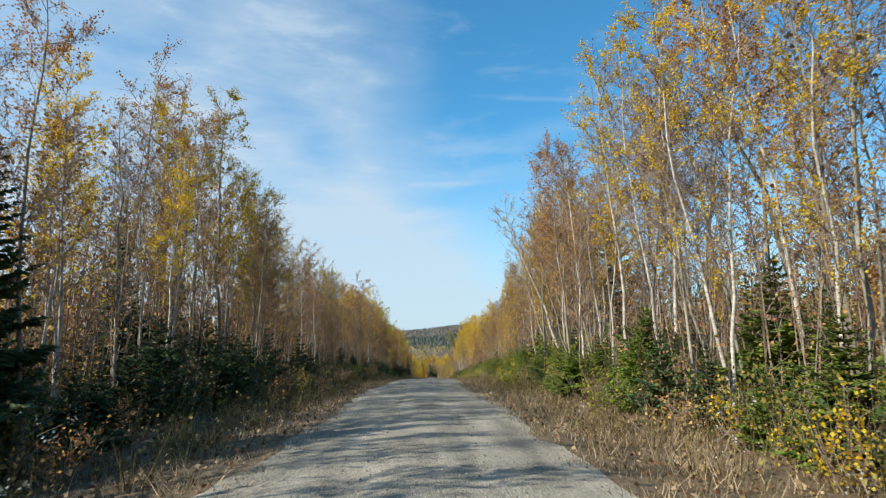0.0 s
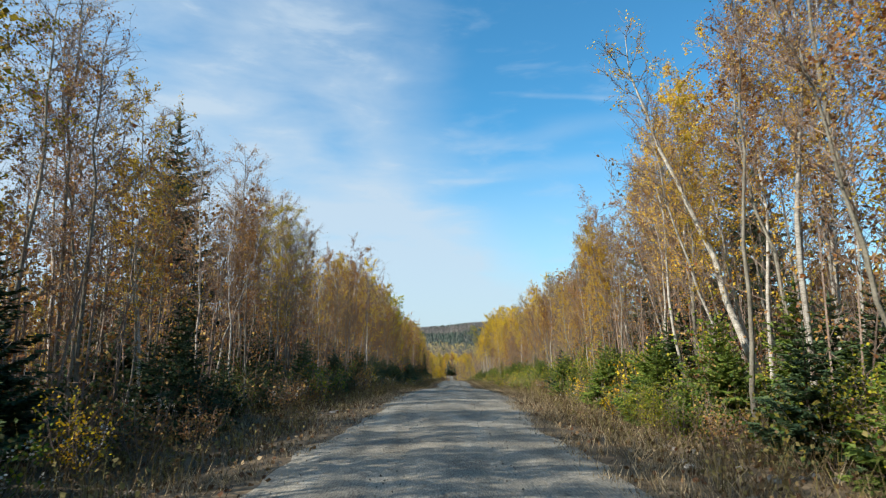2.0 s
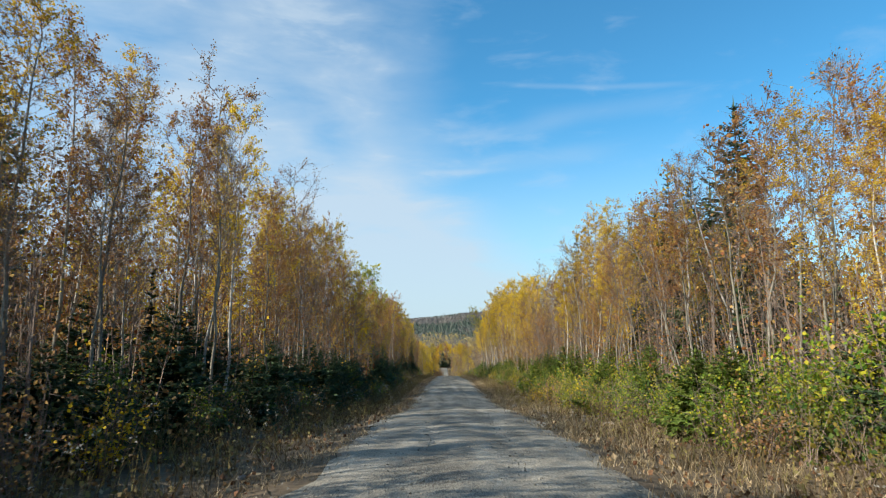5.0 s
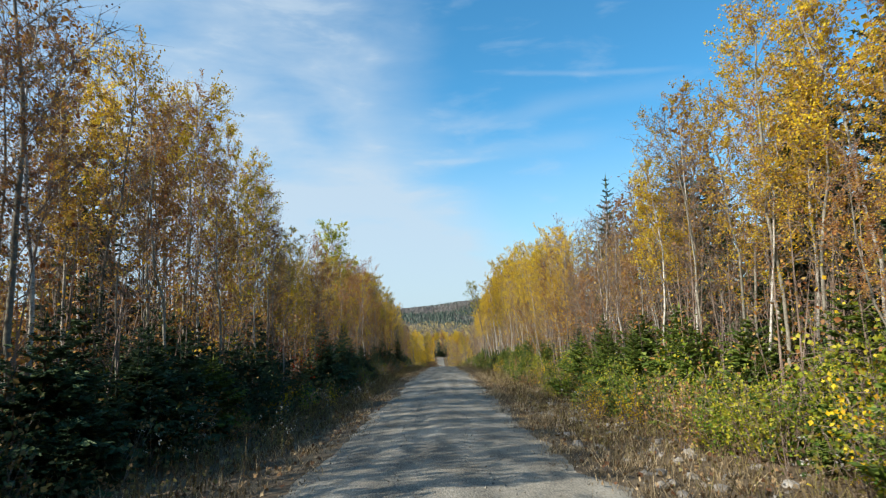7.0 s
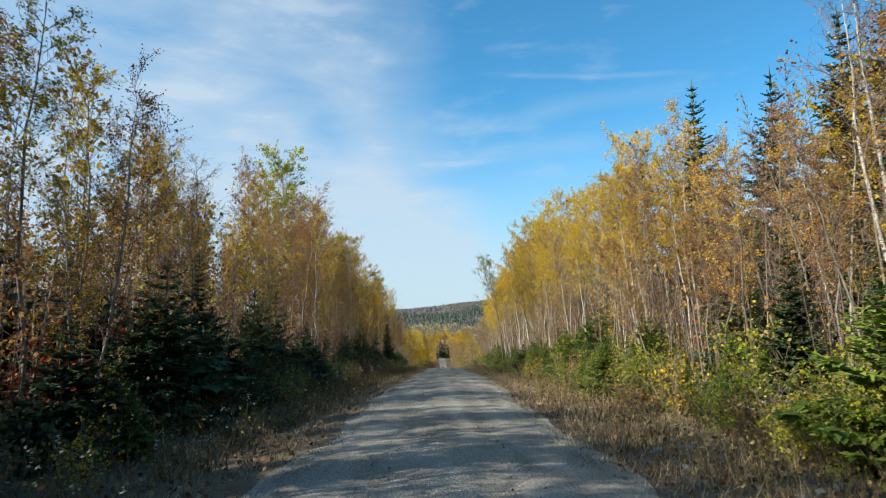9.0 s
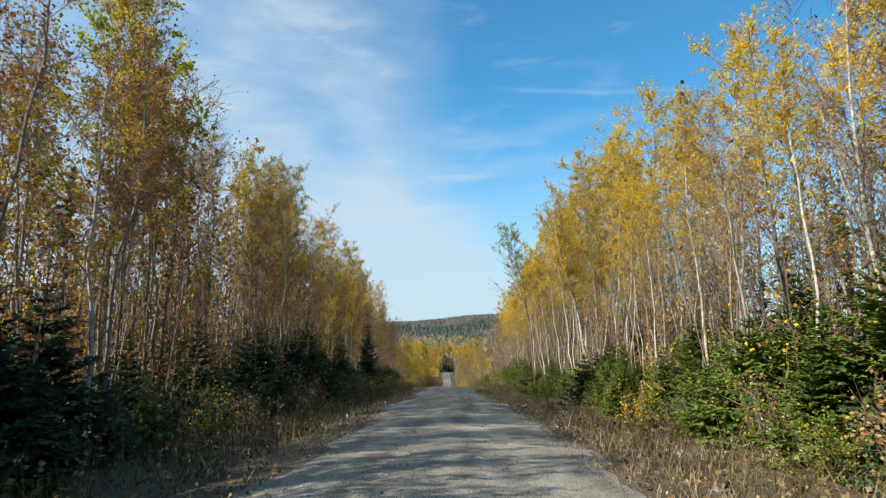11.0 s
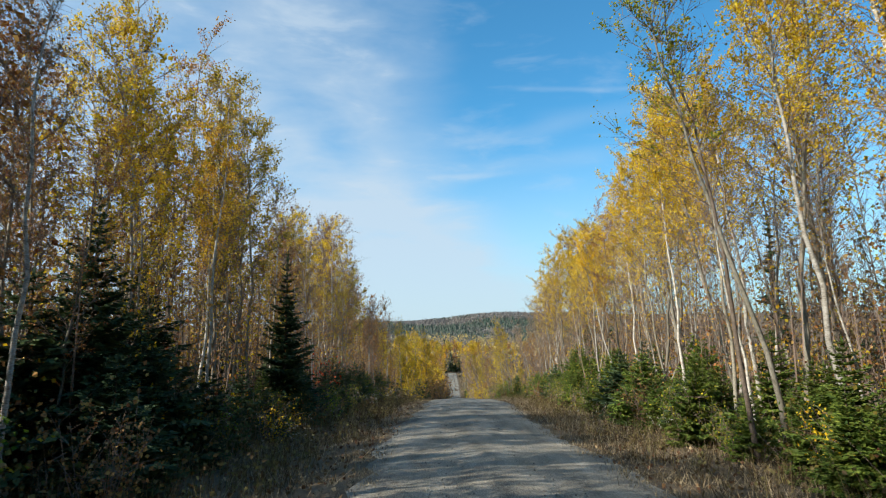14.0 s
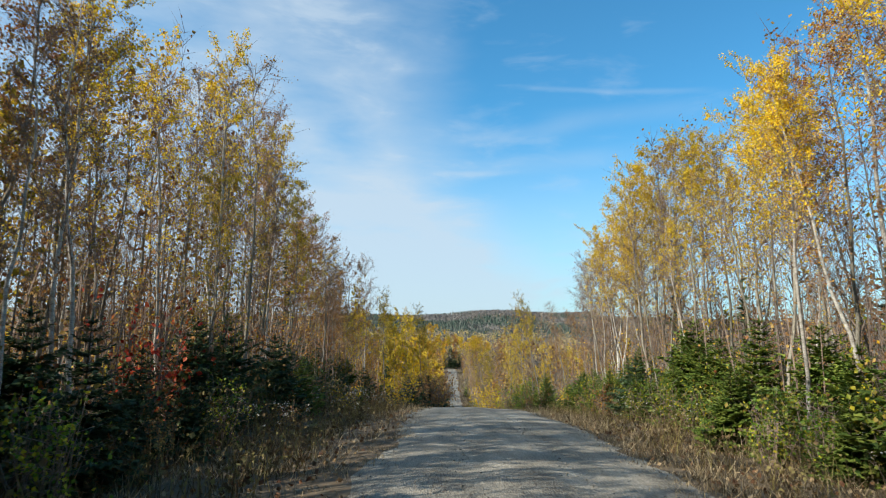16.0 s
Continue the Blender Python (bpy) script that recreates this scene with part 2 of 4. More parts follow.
def ground(x, y):
    x, y = np.asarray(x, float), np.asarray(y, float)
    lat = x - centre(y)
    a = np.abs(lat)
    z = road_z(y)
    z = z - 0.03 * np.clip(a, 0, 2.4) - np.interp(a, [2.3, 3.2, 4.2, 5.5, 8, 14, 30], [0, 0.10, 0.22, 0.12, -0.10, -0.25, -0.3])
    rise = np.interp(y, [60, 90, 130, 165], [0.0, 0.16, 0.16, 0.0])
    z = z + np.where(lat > 0, np.clip(lat - 9, 0, 40) * rise, 0)
    rough = np.clip((a - 2.6) / 2, 0, 1)
    z = z + rough * (0.07 * np.sin(x * 1.7 + y * 0.9) * np.sin(y * 1.3 - x * 0.6) + 0.10 * np.sin(x * 0.37 + 1.0) * np.sin(y * 0.29))
    far = np.clip((y - 1000) / 500, 0, 1)
    z = z + far * (np.interp(x, [-400, -130, 0, 150, 400], [-13, -11, -2, 7, 9]) + 3 * np.sin(x * 0.021 + y * 0.004))
    return z


def gz(x, y):
    return float(ground(x, y))


# ---- mesh helpers ----
class Geo:
    def __init__(self):
        self.v, self.f, self.m, self.n = [], [], [], 0

    def add(self, verts, faces, mat=0):
        self.v.append(np.asarray(verts, float).reshape(-1, 3))
        f = np.asarray(faces) + self.n
        self.f.extend(f.tolist())
        self.m.extend([mat] * len(f))
        self.n += len(self.v[-1])

    def mesh(self, name, mats, smooth=False):
        me = bpy.data.meshes.new(name)
        me.from_pydata(np.concatenate(self.v).tolist(), [], self.f)
        for mt in mats:
            me.materials.append(mt)
        me.polygons.foreach_set("material_index", self.m)
        me.polygons.foreach_set("use_smooth", [smooth] * len(self.f))
        me.update()
        return me


def tube(geo, pts, radii, sides=5, mat=0, cap=False):
    pts = np.asarray(pts, float)
    n = len(pts)
    d = np.gradient(pts, axis=0)
    d /= np.linalg.norm(d, axis=1)[:, None] + 1e-9
    ref = np.array([1.0, 0, 0]) if abs(d[0][0]) < 0.8 else np.array([0, 1.0, 0])
    u = np.cross(d, ref)
    u /= np.linalg.norm(u, axis=1)[:, None] + 1e-9
    w = np.cross(d, u)
    ang = np.arange(sides) * 2 * np.pi / sides
    ring = np.cos(ang)[None, :, None] * u[:, None] + np.sin(ang)[None, :, None] * w[:, None]
    v = pts[:, None] + ring * np.asarray(radii)[:, None, None]
    f = [(i * sides + j, i * sides + (j + 1) % sides, (i + 1) * sides + (j + 1) % sides, (i + 1) * sides + j) for i in range(n - 1) for j in range(sides)]
    geo.add(v.reshape(-1, 3), f, mat)


def spikes(geo, base, tip, r, rs, mat=0):
    """Three-sided tapering twigs from base to tip."""
    base, tip = np.asarray(base), np.asarray(tip)
    n = len(base)
    d = tip - base
    d /= np.linalg.norm(d, axis=1)[:, None] + 1e-9
    u = np.cross(d, rs.normal(size=(n, 3)))
    u /= np.linalg.norm(u, axis=1)[:, None] + 1e-9
    w = np.cross(d, u)
    r = np.broadcast_to(r, (n,))[:, None]
    v = np.stack([base + u * r, base - u * r * 0.5 + w * r * 0.87, base - u * r * 0.5 - w * r * 0.87, tip], 1)
    k = np.arange(n)[:, None] * 4
    f = np.concatenate([k + [0, 1, 3], k + [1, 2, 3], k + [2, 0, 3]])
    geo.add(v.reshape(-1, 3), f, mat)


def leaves(geo, at, size, rs, mat=0, droop=0.5):
    """Small pointed four-cornered leaves, bent along the midrib."""
    at = np.asarray(at)
    n = len(at)
    d = rs.normal(size=(n, 3))
    d[:, 2] -= droop
    d /= np.linalg.norm(d, axis=1)[:, None]
    u = np.cross(d, rs.normal(size=(n, 3)))
    u /= np.linalg.norm(u, axis=1)[:, None] + 1e-9
    s = (size * rs.uniform(0.7, 1.35, n))[:, None]
    w = np.cross(d, u)
    v = np.stack([at, at + d * s * 0.45 + u * s * 0.42 + w * s * 0.10, at + d * s, at + d * s * 0.45 - u * s * 0.42 + w * s * 0.10], 1)
    k = np.arange(n)[:, None] * 4
    geo.add(v.reshape(-1, 3), k + [0, 1, 2, 3], mat)


def part(name, mesh, parent, label=""):
    ob = new(name, mesh)
    ob.parent = parent
    return tagged(ob, label)


# ---- broadleaved trees ----
def broadleaf(kind, palette, height, seed, bark, leaf_count, low=0.30, spread=1.0, lean=0.03, stem=0.0050, twigs=11, leaf_size=0.054, top_bare=0.0, bare_below=0.8):
    rs = np.random.RandomState(seed)
    body, crown = Geo(), Geo()
    n = 11
    s = np.linspace(0, 1, n)
    wob = np.cumsum(rs.normal(0, 0.024, (n, 2)), axis=0) * height * 0.35
    wob -= wob[0]
    axis = np.stack([wob[:, 0] + lean * height * s ** 1.3, wob[:, 1], s * height], 1)
    axis[0, 2] = -0.25
    r0 = stem * height
    rad = r0 * (1 - s) ** 0.85 + 0.008
    rad[0] *= 1.35
    tube(body, axis, rad, 6, 0)
    at, tips, bases = [], [], []
    limbs = int(height * 2.4)
    for i in range(limbs):
        q = low + (0.98 - low) * ((i + rs.rand()) / limbs) ** 0.9
        p0 = np.array([np.interp(q, s, axis[:, k]) for k in range(3)])
        az = i * 2.4 + rs.uniform(-0.6, 0.6)
        rise = rs.uniform(0.55, 1.5)
        length = height * spread * (0.055 + 0.15 * (1 - q) ** 0.7) * rs.uniform(0.6, 1.25)
        if q < 0.42:
            length *= 0.7
        out = np.array([math.cos(az), math.sin(az), rise])
        out /= np.linalg.norm(out)
        m1 = p0 + out * length * 0.5 + rs.normal(0, 0.05, 3)
        m2 = p0 + out * length + np.array([0, 0, 0.10 * length]) + rs.normal(0, 0.08, 3)
        rr = max(0.011, 0.30 * np.interp(q, s, rad))
        tube(crown, [p0, m1, m2], [rr, rr * 0.6, 0.004], 4, 1)
        k = max(3, int(twigs * (0.5 + length / 1.6)))
        f = rs.uniform(0.18, 1.0, k)
        b = np.where(f[:, None] < 0.5, p0 + (m1 - p0) * (f[:, None] * 2), m1 + (m2 - m1) * (f[:, None] * 2 - 1))
        dirs = out + rs.normal(0, 0.65, (k, 3))
        dirs[:, 2] += 0.25
        dirs /= np.linalg.norm(dirs, axis=1)[:, None]
        e = b + dirs * (rs.uniform(0.25, 0.75, k) * (0.5 + 0.35 * length))[:, None]
        bases.append(b)
        tips.append(e)
    bases, tips = np.concatenate(bases), np.concatenate(tips)
    # a second order of finer twigs
    pick = rs.randint(0, len(bases), int(len(bases) * 0.95))
    g = rs.uniform(0.3, 0.9, len(pick))[:, None]
    b2 = bases[pick] + (tips[pick] - bases[pick]) * g
    e2 = b2 + (tips[pick] - bases[pick]) * 0.5 + rs.normal(0, 0.16, (len(pick), 3))
    spikes(crown, np.concatenate([bases, b2]), np.concatenate([tips, e2]), 0.0062, rs, 1)
    allb, allt = np.concatenate([bases, b2]), np.concatenate([tips, e2])
    if leaf_count:
        # leaves gather on some twigs and leave others bare
        w = rs.rand(len(allb)) ** 3.3
        w *= np.clip(allt[:, 2] / height - low * 0.6, 0.03, 1) ** bare_below
        if top_bare:
            w *= np.clip(1.0 - (allt[:, 2] / height - top_bare) * 4, 0.03, 1)
        j = rs.choice(len(allb), leaf_count, p=w / w.sum())
        g = rs.uniform(0.25, 1.05, leaf_count)[:, None]
        at = allb[j] + (allt[j] - allb[j]) * g + rs.normal(0, 0.045, (leaf_count, 3))
        leaves(crown, at, leaf_size, rs, 0)
    root = new(kind)
    part("trunk", body.mesh("trunk", [bark], True), root)
    part("crown", crown.mesh("crown", [LEAF[palette], TWIG]), root)
    return root


# ---- conifers ----
def conifer(kind, height, seed, width, needles, whorls, per, sparse=0.0, base=0.06, fine=6.0, broad=0.55):
    rs = np.random.RandomState(seed)
    body, crown = Geo(), Geo()
    s = np.linspace(0, 1, 6)
    tube(body, np.stack([0 * s, 0 * s, s * height - 0.15 * (s == 0)], 1), height * 0.012 * (1 - s) + 0.006, 6, 0)
    for i in range(whorls):
        q = base + (1 - base) * (i + 0.3 * rs.rand()) / whorls
        z = q * height
        reach = width * (1 - q) ** 0.85 + 0.05 * width
        turn = rs.rand() * 6.28
        for j in range(per):
            if rs.rand() < sparse:
                continue
            az = turn + j * 6.283 / per + rs.uniform(-0.25, 0.25)
            r = reach * rs.uniform(0.6, 1.2)
            sag = rs.uniform(-0.35, 0.10) + 0.5 * q
            dr = np.array([math.cos(az), math.sin(az), sag])
            side = np.array([-math.sin(az), math.cos(az), 0])
            k = max(5, int(r * fine))
            g = (np.arange(k) + 0.8) / k
            p0 = np.array([0, 0, z])
            on = p0 + dr * (r * g)[:, None] + np.array([0, 0, 1.0]) * (0.16 * r * g ** 2)[:, None]
            ln = r * (0.40 * (1 - 0.75 * g) + 0.06)
            for sg in (-1, 1):
                # each twig carries three narrow sprays of needles
                for fan, reach_by in ((0.75, 1.0), (0.25, 0.72), (1.5, 0.70)):
                    d = side * sg * 0.85 + dr * fan
                    d = d / np.linalg.norm(d)
                    foot = on + dr * (0.12 * r / k * rs.uniform(-1, 1, k))[:, None]
                    tip = foot + d * (ln * reach_by * rs.uniform(0.7, 1.2, k))[:, None] + rs.normal(0, 0.028 * r, (k, 3)) - np.array([0, 0, 0.14]) * ln[:, None]
                    mid = (foot + tip) * 0.5 + np.array([0, 0, 0.05]) * ln[:, None]
                    across = np.cross(d, (0, 0, 1.0))
                    across = across / np.linalg.norm(across) * broad * (0.35 * ln + 0.02)[:, None] + np.array([0, 0, 1.0]) * (rs.normal(0, 0.10, k) * ln)[:, None]
                    v = np.stack([foot, mid + across, tip, mid - across], 1)
                    kk = np.arange(k)[:, None] * 4
                    crown.add(v.reshape(-1, 3), kk + [0, 1, 2, 3], 0)
            end = on[-1:]
            spikes(crown, end - dr * 0.1 * r, end + dr * 0.16 * r, 0.03 * r + 0.01, rs, 0)
    spikes(crown, np.array([[0, 0, height * 0.93]]), np.array([[0, 0, height * 1.03]]), 0.03 * width + 0.01, rs, 0)
    root = new(kind)
    part("trunk", body.mesh("trunk", [BARK_DARK], True), root)
    part("crown", crown.mesh("crown", [needles]), root)
    return root


# ---- bushes ----
def bush(kind, palette, seed, height, width, leaf_count, stems=12, leaf_size=0.062):
    rs = np.random.RandomState(seed)
    body, crown = Geo(), Geo()
    bases, tips = [], []
    for i in range(stems):
        az, out = rs.rand() * 6.28, rs.uniform(0.15, 1.0) * width * 0.5
        top = np.array([math.cos(az) * out, math.sin(az) * out, height * rs.uniform(0.55, 1.0)])
        p0 = np.array([math.cos(az) * 0.08, math.sin(az) * 0.08, -0.1])
        mid = p0 + (top - p0) * 0.5 + np.array([math.cos(az), math.sin(az), 0]) * out * 0.12
        tube(body, [p0, mid, top], [0.011, 0.008, 0.003], 3, 0)
        k = 9
        f = rs.uniform(0.25, 1.0, k)[:, None]
        b = p0 + (top - p0) * f
        bases.append(b)
        tips.append(b + rs.normal(0, 0.22, (k, 3)) * (0.5 + 0.5 * height) + np.array([0, 0, 0.12]))
    bases, tips = np.concatenate(bases), np.concatenate(tips)
    spikes(crown, bases, tips, 0.005, rs, 1)
    j = rs.randint(0, len(bases), leaf_count)
    g = rs.uniform(0.2, 1.05, leaf_count)[:, None]
    leaves(crown, bases[j] + (tips[j] - bases[j]) * g + rs.normal(0, 0.05, (leaf_count, 3)), leaf_size, rs, 0)
    root = new(kind)
    part("stem", body.mesh("stem", [TWIG], True), root)
    part("foliage", crown.mesh("foliage", [LEAF[palette], TWIG]), root)
    return root


USED = set()


def plant(proto, x, y, scale=1.0, turn=0.0, lean_x=0.0, lean_y=0.0, sink=0.0):
    m = pose(x, y, gz(x, y) - sink, lean_y, lean_x, 0) @ pose(0, 0, 0, 0, 0, turn) @ Matrix.Diagonal((scale, scale, scale, 1))
    if proto.name in USED:
        return copy_thing(proto, m @ Matrix.Diagonal((1 / proto.scale.x, 1 / proto.scale.y, 1 / proto.scale.z, 1)))
    USED.add(proto.name)
    proto.matrix_basis = m
    return proto

# ---- ground and road ----
def sheet(name, xs, ys, zfun, mats):
    X, Y = np.meshgrid(xs, ys)
    Z = zfun(X, Y)
    nx, ny = len(xs), len(ys)
    i = (np.arange(ny - 1)[:, None] * nx + np.arange(nx - 1)[None]).ravel()
    g = Geo()
    g.add(np.stack([X, Y, Z], -1).reshape(-1, 3), np.stack([i, i + 1, i + nx + 1, i + nx], 1))
    return new(name, g.mesh(name, mats, True))


half = np.concatenate([np.arange(0, 12, 0.4), np.arange(12, 40, 2), np.arange(40, 200, 20), np.array([200, 300, 500, 900, 2000, 4000])])
gx = np.concatenate([-half[:0:-1], half]) + 0.4
gy = np.concatenate([np.array([-3000, -800, -200]), np.arange(-60, 200, 0.8), np.arange(200, 420, 3), np.arange(420, 1900, 20), np.array([2000, 2600, 3500, 4900])])
tagged(sheet("ground", gx, gy, ground, [SOIL]), "leaf-strewn brown forest soil", "ground", kind="structure")

road = Geo()
ry = np.arange(-30, 385, 0.6)
rl = np.linspace(-1, 1, 13)
ragged = np.random.RandomState(3)
edge_l = 2.35 + 0.18 * np.sin(ry * 0.31) + 0.10 * np.sin(ry * 1.1 + 1) + 0.05 * np.sin(ry * 3.1) + ragged.normal(0, 0.07, len(ry))
edge_r = 2.35 + 0.16 * np.sin(ry * 0.27 + 2) + 0.10 * np.sin(ry * 0.9) + 0.05 * np.sin(ry * 2.7) + ragged.normal(0, 0.07, len(ry))
taper = np.interp(ry, [185, 215], [1.0, 0.74])
edge_l, edge_r = edge_l * taper, edge_r * taper
RX = centre(ry)[:, None] + np.where(rl < 0, edge_l[:, None], edge_r[:, None]) * rl[None]
RY = np.repeat(ry[:, None], 13, 1)
RZ = ground(RX, RY) + 0.035 - 0.03 * np.abs(rl)[None] ** 6
ruts = -0.025 * (np.exp(-((np.abs(RX - centre(ry)[:, None]) - 0.85) / 0.25) ** 2))
RZ = RZ + ruts
i = (np.arange(len(ry) - 1)[:, None] * 13 + np.arange(12)[None]).ravel()
road.add(np.stack([RX, RY, RZ], -1).reshape(-1, 3), np.stack([i, i + 1, i + 14, i + 13], 1))
tagged(new("road", road.mesh("road", [ROAD], True)), "grey gravel forest road crossed by tree shadows", "road", kind="structure")

# ---- tree kinds ----
PALETTES = ("yellow", "gold", "rust", "olive", "bare")
TREES = {}
LABELS = {
    "yellow": ("birch_tree", "slender white-barked birch with bright yellow autumn leaves"),
    "gold": ("poplar_tree", "slender pale-barked poplar with golden autumn leaves"),
    "rust": ("maple_tree", "young maple with thin rust-brown leaves and fine twigs"),
    "olive": ("aspen_tree", "tall grey aspen with olive and yellow leaves"),
    "bare": ("aspen_tree", "nearly leafless grey-brown aspen with a few brown leaves"),
}
COUNT = {"yellow": 4800, "gold": 4800, "rust": 3900, "olive": 5200, "bare": 900}
for pi, pal in enumerate(PALETTES):
    TREES[pal] = []
    for v in range(3):
        bark = {"yellow": BARK_WHITE, "gold": BARK_WHITE if v else BARK_GREY, "rust": BARK_GREY, "olive": BARK_GREY, "bare": BARK_WHITE if v == 0 else BARK_GREY}[pal]
        t = broadleaf(LABELS[pal][0], pal, 10.0, 100 + pi * 10 + v, bark, COUNT[pal] + 120 * (v - 1), low=(0.34, 0.22, 0.45)[v], spread=(0.9, 1.15, 0.75)[v], lean=(0.0, 0.04, -0.03)[v], top_bare=(0.0, 0.0, 0.8)[v], twigs=22 if pal == "bare" else 15)
        TREES[pal].append(tagged(t, LABELS[pal][1], "tree", "roadside trees"))
SPRUCE = [tagged(conifer("spruce_tree", 10.0, 300 + v, (2.0, 2.4)[v], NEEDLE, 30, 8, 0.12, 0.06, 7.0), "tall dark green spruce with drooping boughs", "tree", "roadside trees") for v in range(2)]
FIR = [tagged(conifer("fir_sapling", 2.4, 310 + v, (0.95, 1.2, 0.8)[v], NEEDLE_FIR, 18, 9, 0.10, 0.02, 12.0), "young bright green fir on the forest edge", "tree", "young firs") for v in range(3)]
DARK_FIR = [tagged(conifer("spruce_sapling", 2.6, 320 + v, (0.9, 1.2)[v], NEEDLE, 16, 8, 0.08, 0.02, 11.0), "young dark green spruce on the forest edge", "tree", "young firs") for v in range(2)]
BUSH = {p: [tagged(bush("shrub", p, 400 + 7 * k + v, (1.5, 1.1)[v], (1.5, 1.7)[v], (420, 360)[v]), lab, "shrub", "roadside shrubs") for v in range(2)]
        for k, (p, lab) in enumerate((("green", "leafy green and yellow roadside shrub"), ("yellow", "yellow-leaved shrub on the grassy verge"), ("rust", "rust-brown shrub on the grassy verge"), ("bare", "bare brown shrub on the grassy verge")))}

PALE = [tagged(broadleaf("bare_birch", "gold", 10.0, 180 + v, BARK_WHITE, 420, low=(0.4, 0.3)[v], spread=(0.8, 1.1)[v], stem=0.0060, top_bare=0.7, twigs=18), "leaning white birch, almost bare, with a few golden leaves", "tree", "roadside trees") for v in range(2)]
DARK = [tagged(broadleaf("aspen_tree", "olive", 10.0, 190, BARK_DARK, 1300, low=0.45, spread=0.85, lean=-0.05), "dark-trunked aspen leaning over the road edge", "tree", "roadside trees")]
STOUT = [tagged(broadleaf("leaning_birch", "gold", 10.0, 215, BARK_WHITE, 900, low=0.36, spread=0.85, stem=0.0095, twigs=16), "stout white birch leaning far out towards the road", "tree", "roadside trees")]
LIME = [tagged(broadleaf("poplar_tree", "lime", 10.0, 195, BARK_GREY, 6000, low=0.34, spread=1.45, leaf_size=0.085), "tall poplar still in yellow-green leaf", "tree", "roadside trees")]

HIGH = [tagged(broadleaf("silver_birch", "yellow", 10.0, 205 + v, (BARK_WHITE, BARK_GREY)[v], 4300, low=(0.50, 0.42)[v], spread=(1.0, 1.3)[v], stem=0.0056, bare_below=1.6), "pale-stemmed birch with a high yellow crown over bare stems", "tree", "roadside trees") for v in range(2)]
LIME_SLIM = [tagged(broadleaf("aspen_tree", "lime", 10.0, 197, BARK_GREY, 3000, low=0.55, spread=0.95), "tall aspen with a yellow-green crown over the road edge", "tree", "roadside trees")]

FULL = [tagged(broadleaf("valley_birch", p, 10.0, 220 + v, BARK_GREY, 5200, low=0.12, spread=1.5, leaf_size=0.13, bare_below=0.25), "full-crowned birch in " + w + " autumn leaf in the valley", "tree", "valley trees") for v, (p, w) in enumerate((("yellow", "yellow"), ("gold", "golden"), ("olive", "olive and yellow"), ("rust", "rust-brown")))]

LUSH = [tagged(bush("leafy_shrub", p, 460 + v, 1.9, 2.0, 1500, 20, 0.07), w, "shrub", "roadside shrubs") for v, (p, w) in enumerate((("lime", "lush yellow-green leafy shrub on the forest edge"), ("green", "lush green leafy shrub on the forest edge")))]

RED = [tagged(bush("shrub", "red", 455, 1.5, 1.4, 420), "small shrub in bright red autumn leaf", "shrub", "roadside shrubs")]

# ---- how the forest changes along the road ----
H_LEFT = ([0, 14, 26, 33, 48, 55, 59, 63, 73, 81, 92, 99, 120, 136, 139, 143, 166, 172, 187, 330], [9, 9, 11, 9, 9, 9, 7.5, 8.5, 10, 10.5, 10.5, 8, 10.5, 12, 10.5, 11, 10, 10, 9, 9.5])
H_RIGHT = ([0, 20, 28, 34, 52, 68, 82, 88, 97, 122, 137, 143, 160, 167, 175, 180, 205, 330], [11, 12, 12, 10.5, 9, 8, 10, 9, 8, 10.5, 13, 12.5, 10, 10, 10, 7.5, 9.5, 9.5])
# height of the canopy every four metres along the road, in the front row and behind it
CANOPY_LEFT_FRONT = [7.0, 7.5, 8.8, 11.5, 9.2, 8.5, 8.0, 8.0, 7.8, 8.0, 7.5, 7.0, 7.8, 9.2, 10.8, 7.5, 10.5, 10.2, 10.0, 10.2, 9.5, 8.2, 6.8, 6.2, 7.2, 10.0, 10.0, 9.8, 7.2, 9.8, 9.8, 8.8, 9.8, 10.2, 10.2, 10.2, 7.2, 9.0, 10.0, 9.8, 8.5, 8.0, 8.8, 9.2, 8.8]
CANOPY_LEFT_BACK = [13.5, 9.0, 10.0, 10.2, 12.5, 13.5, 11.8, 9.8, 10.0, 11.2, 10.2, 10.0, 9.5, 9.2, 9.5, 10.2, 9.2, 12.2, 13.5, 12.2, 13.5, 13.5, 11.2, 8.8, 8.0, 8.0, 10.5, 12.8, 12.8, 9.5, 12.8, 12.8, 11.8, 10.8, 12.5, 12.5, 13.0, 9.8, 11.2, 12.2, 13.0, 13.5, 11.8, 10.8, 11.0]
CANOPY_RIGHT_FRONT = [13.5, 13.5, 13.5, 13.5, 13.5, 13.5, 11.2, 9.8, 9.2, 8.5, 9.2, 8.5, 7.8, 8.2, 8.8, 9.0, 8.2, 9.8, 9.5, 8.2, 8.2, 6.8, 7.8, 8.5, 9.5, 9.5, 9.8, 10.8, 11.5, 11.5, 12.0, 13.0, 12.2, 12.5, 12.0, 13.0, 13.5, 10.5, 9.8, 10.5, 11.0, 12.2, 11.5, 9.8, 8.8]
CANOPY_RIGHT_BACK = [13.5, 13.5, 13.5, 13.5, 13.5, 13.5, 13.5, 13.5, 13.5, 13.5, 12.8, 11.2, 11.2, 10.2, 10.5, 10.8, 11.0, 10.0, 11.5, 11.5, 10.2, 10.2, 8.2, 9.5, 10.0, 11.2, 12.2, 11.8, 11.8, 12.8, 13.5, 13.5, 13.5, 13.5, 13.5, 13.5, 13.5, 13.5, 13.2, 12.0, 12.8, 12.8, 13.5, 13.5, 13.5]
CANOPY_Y = np.arange(10, 190, 4)


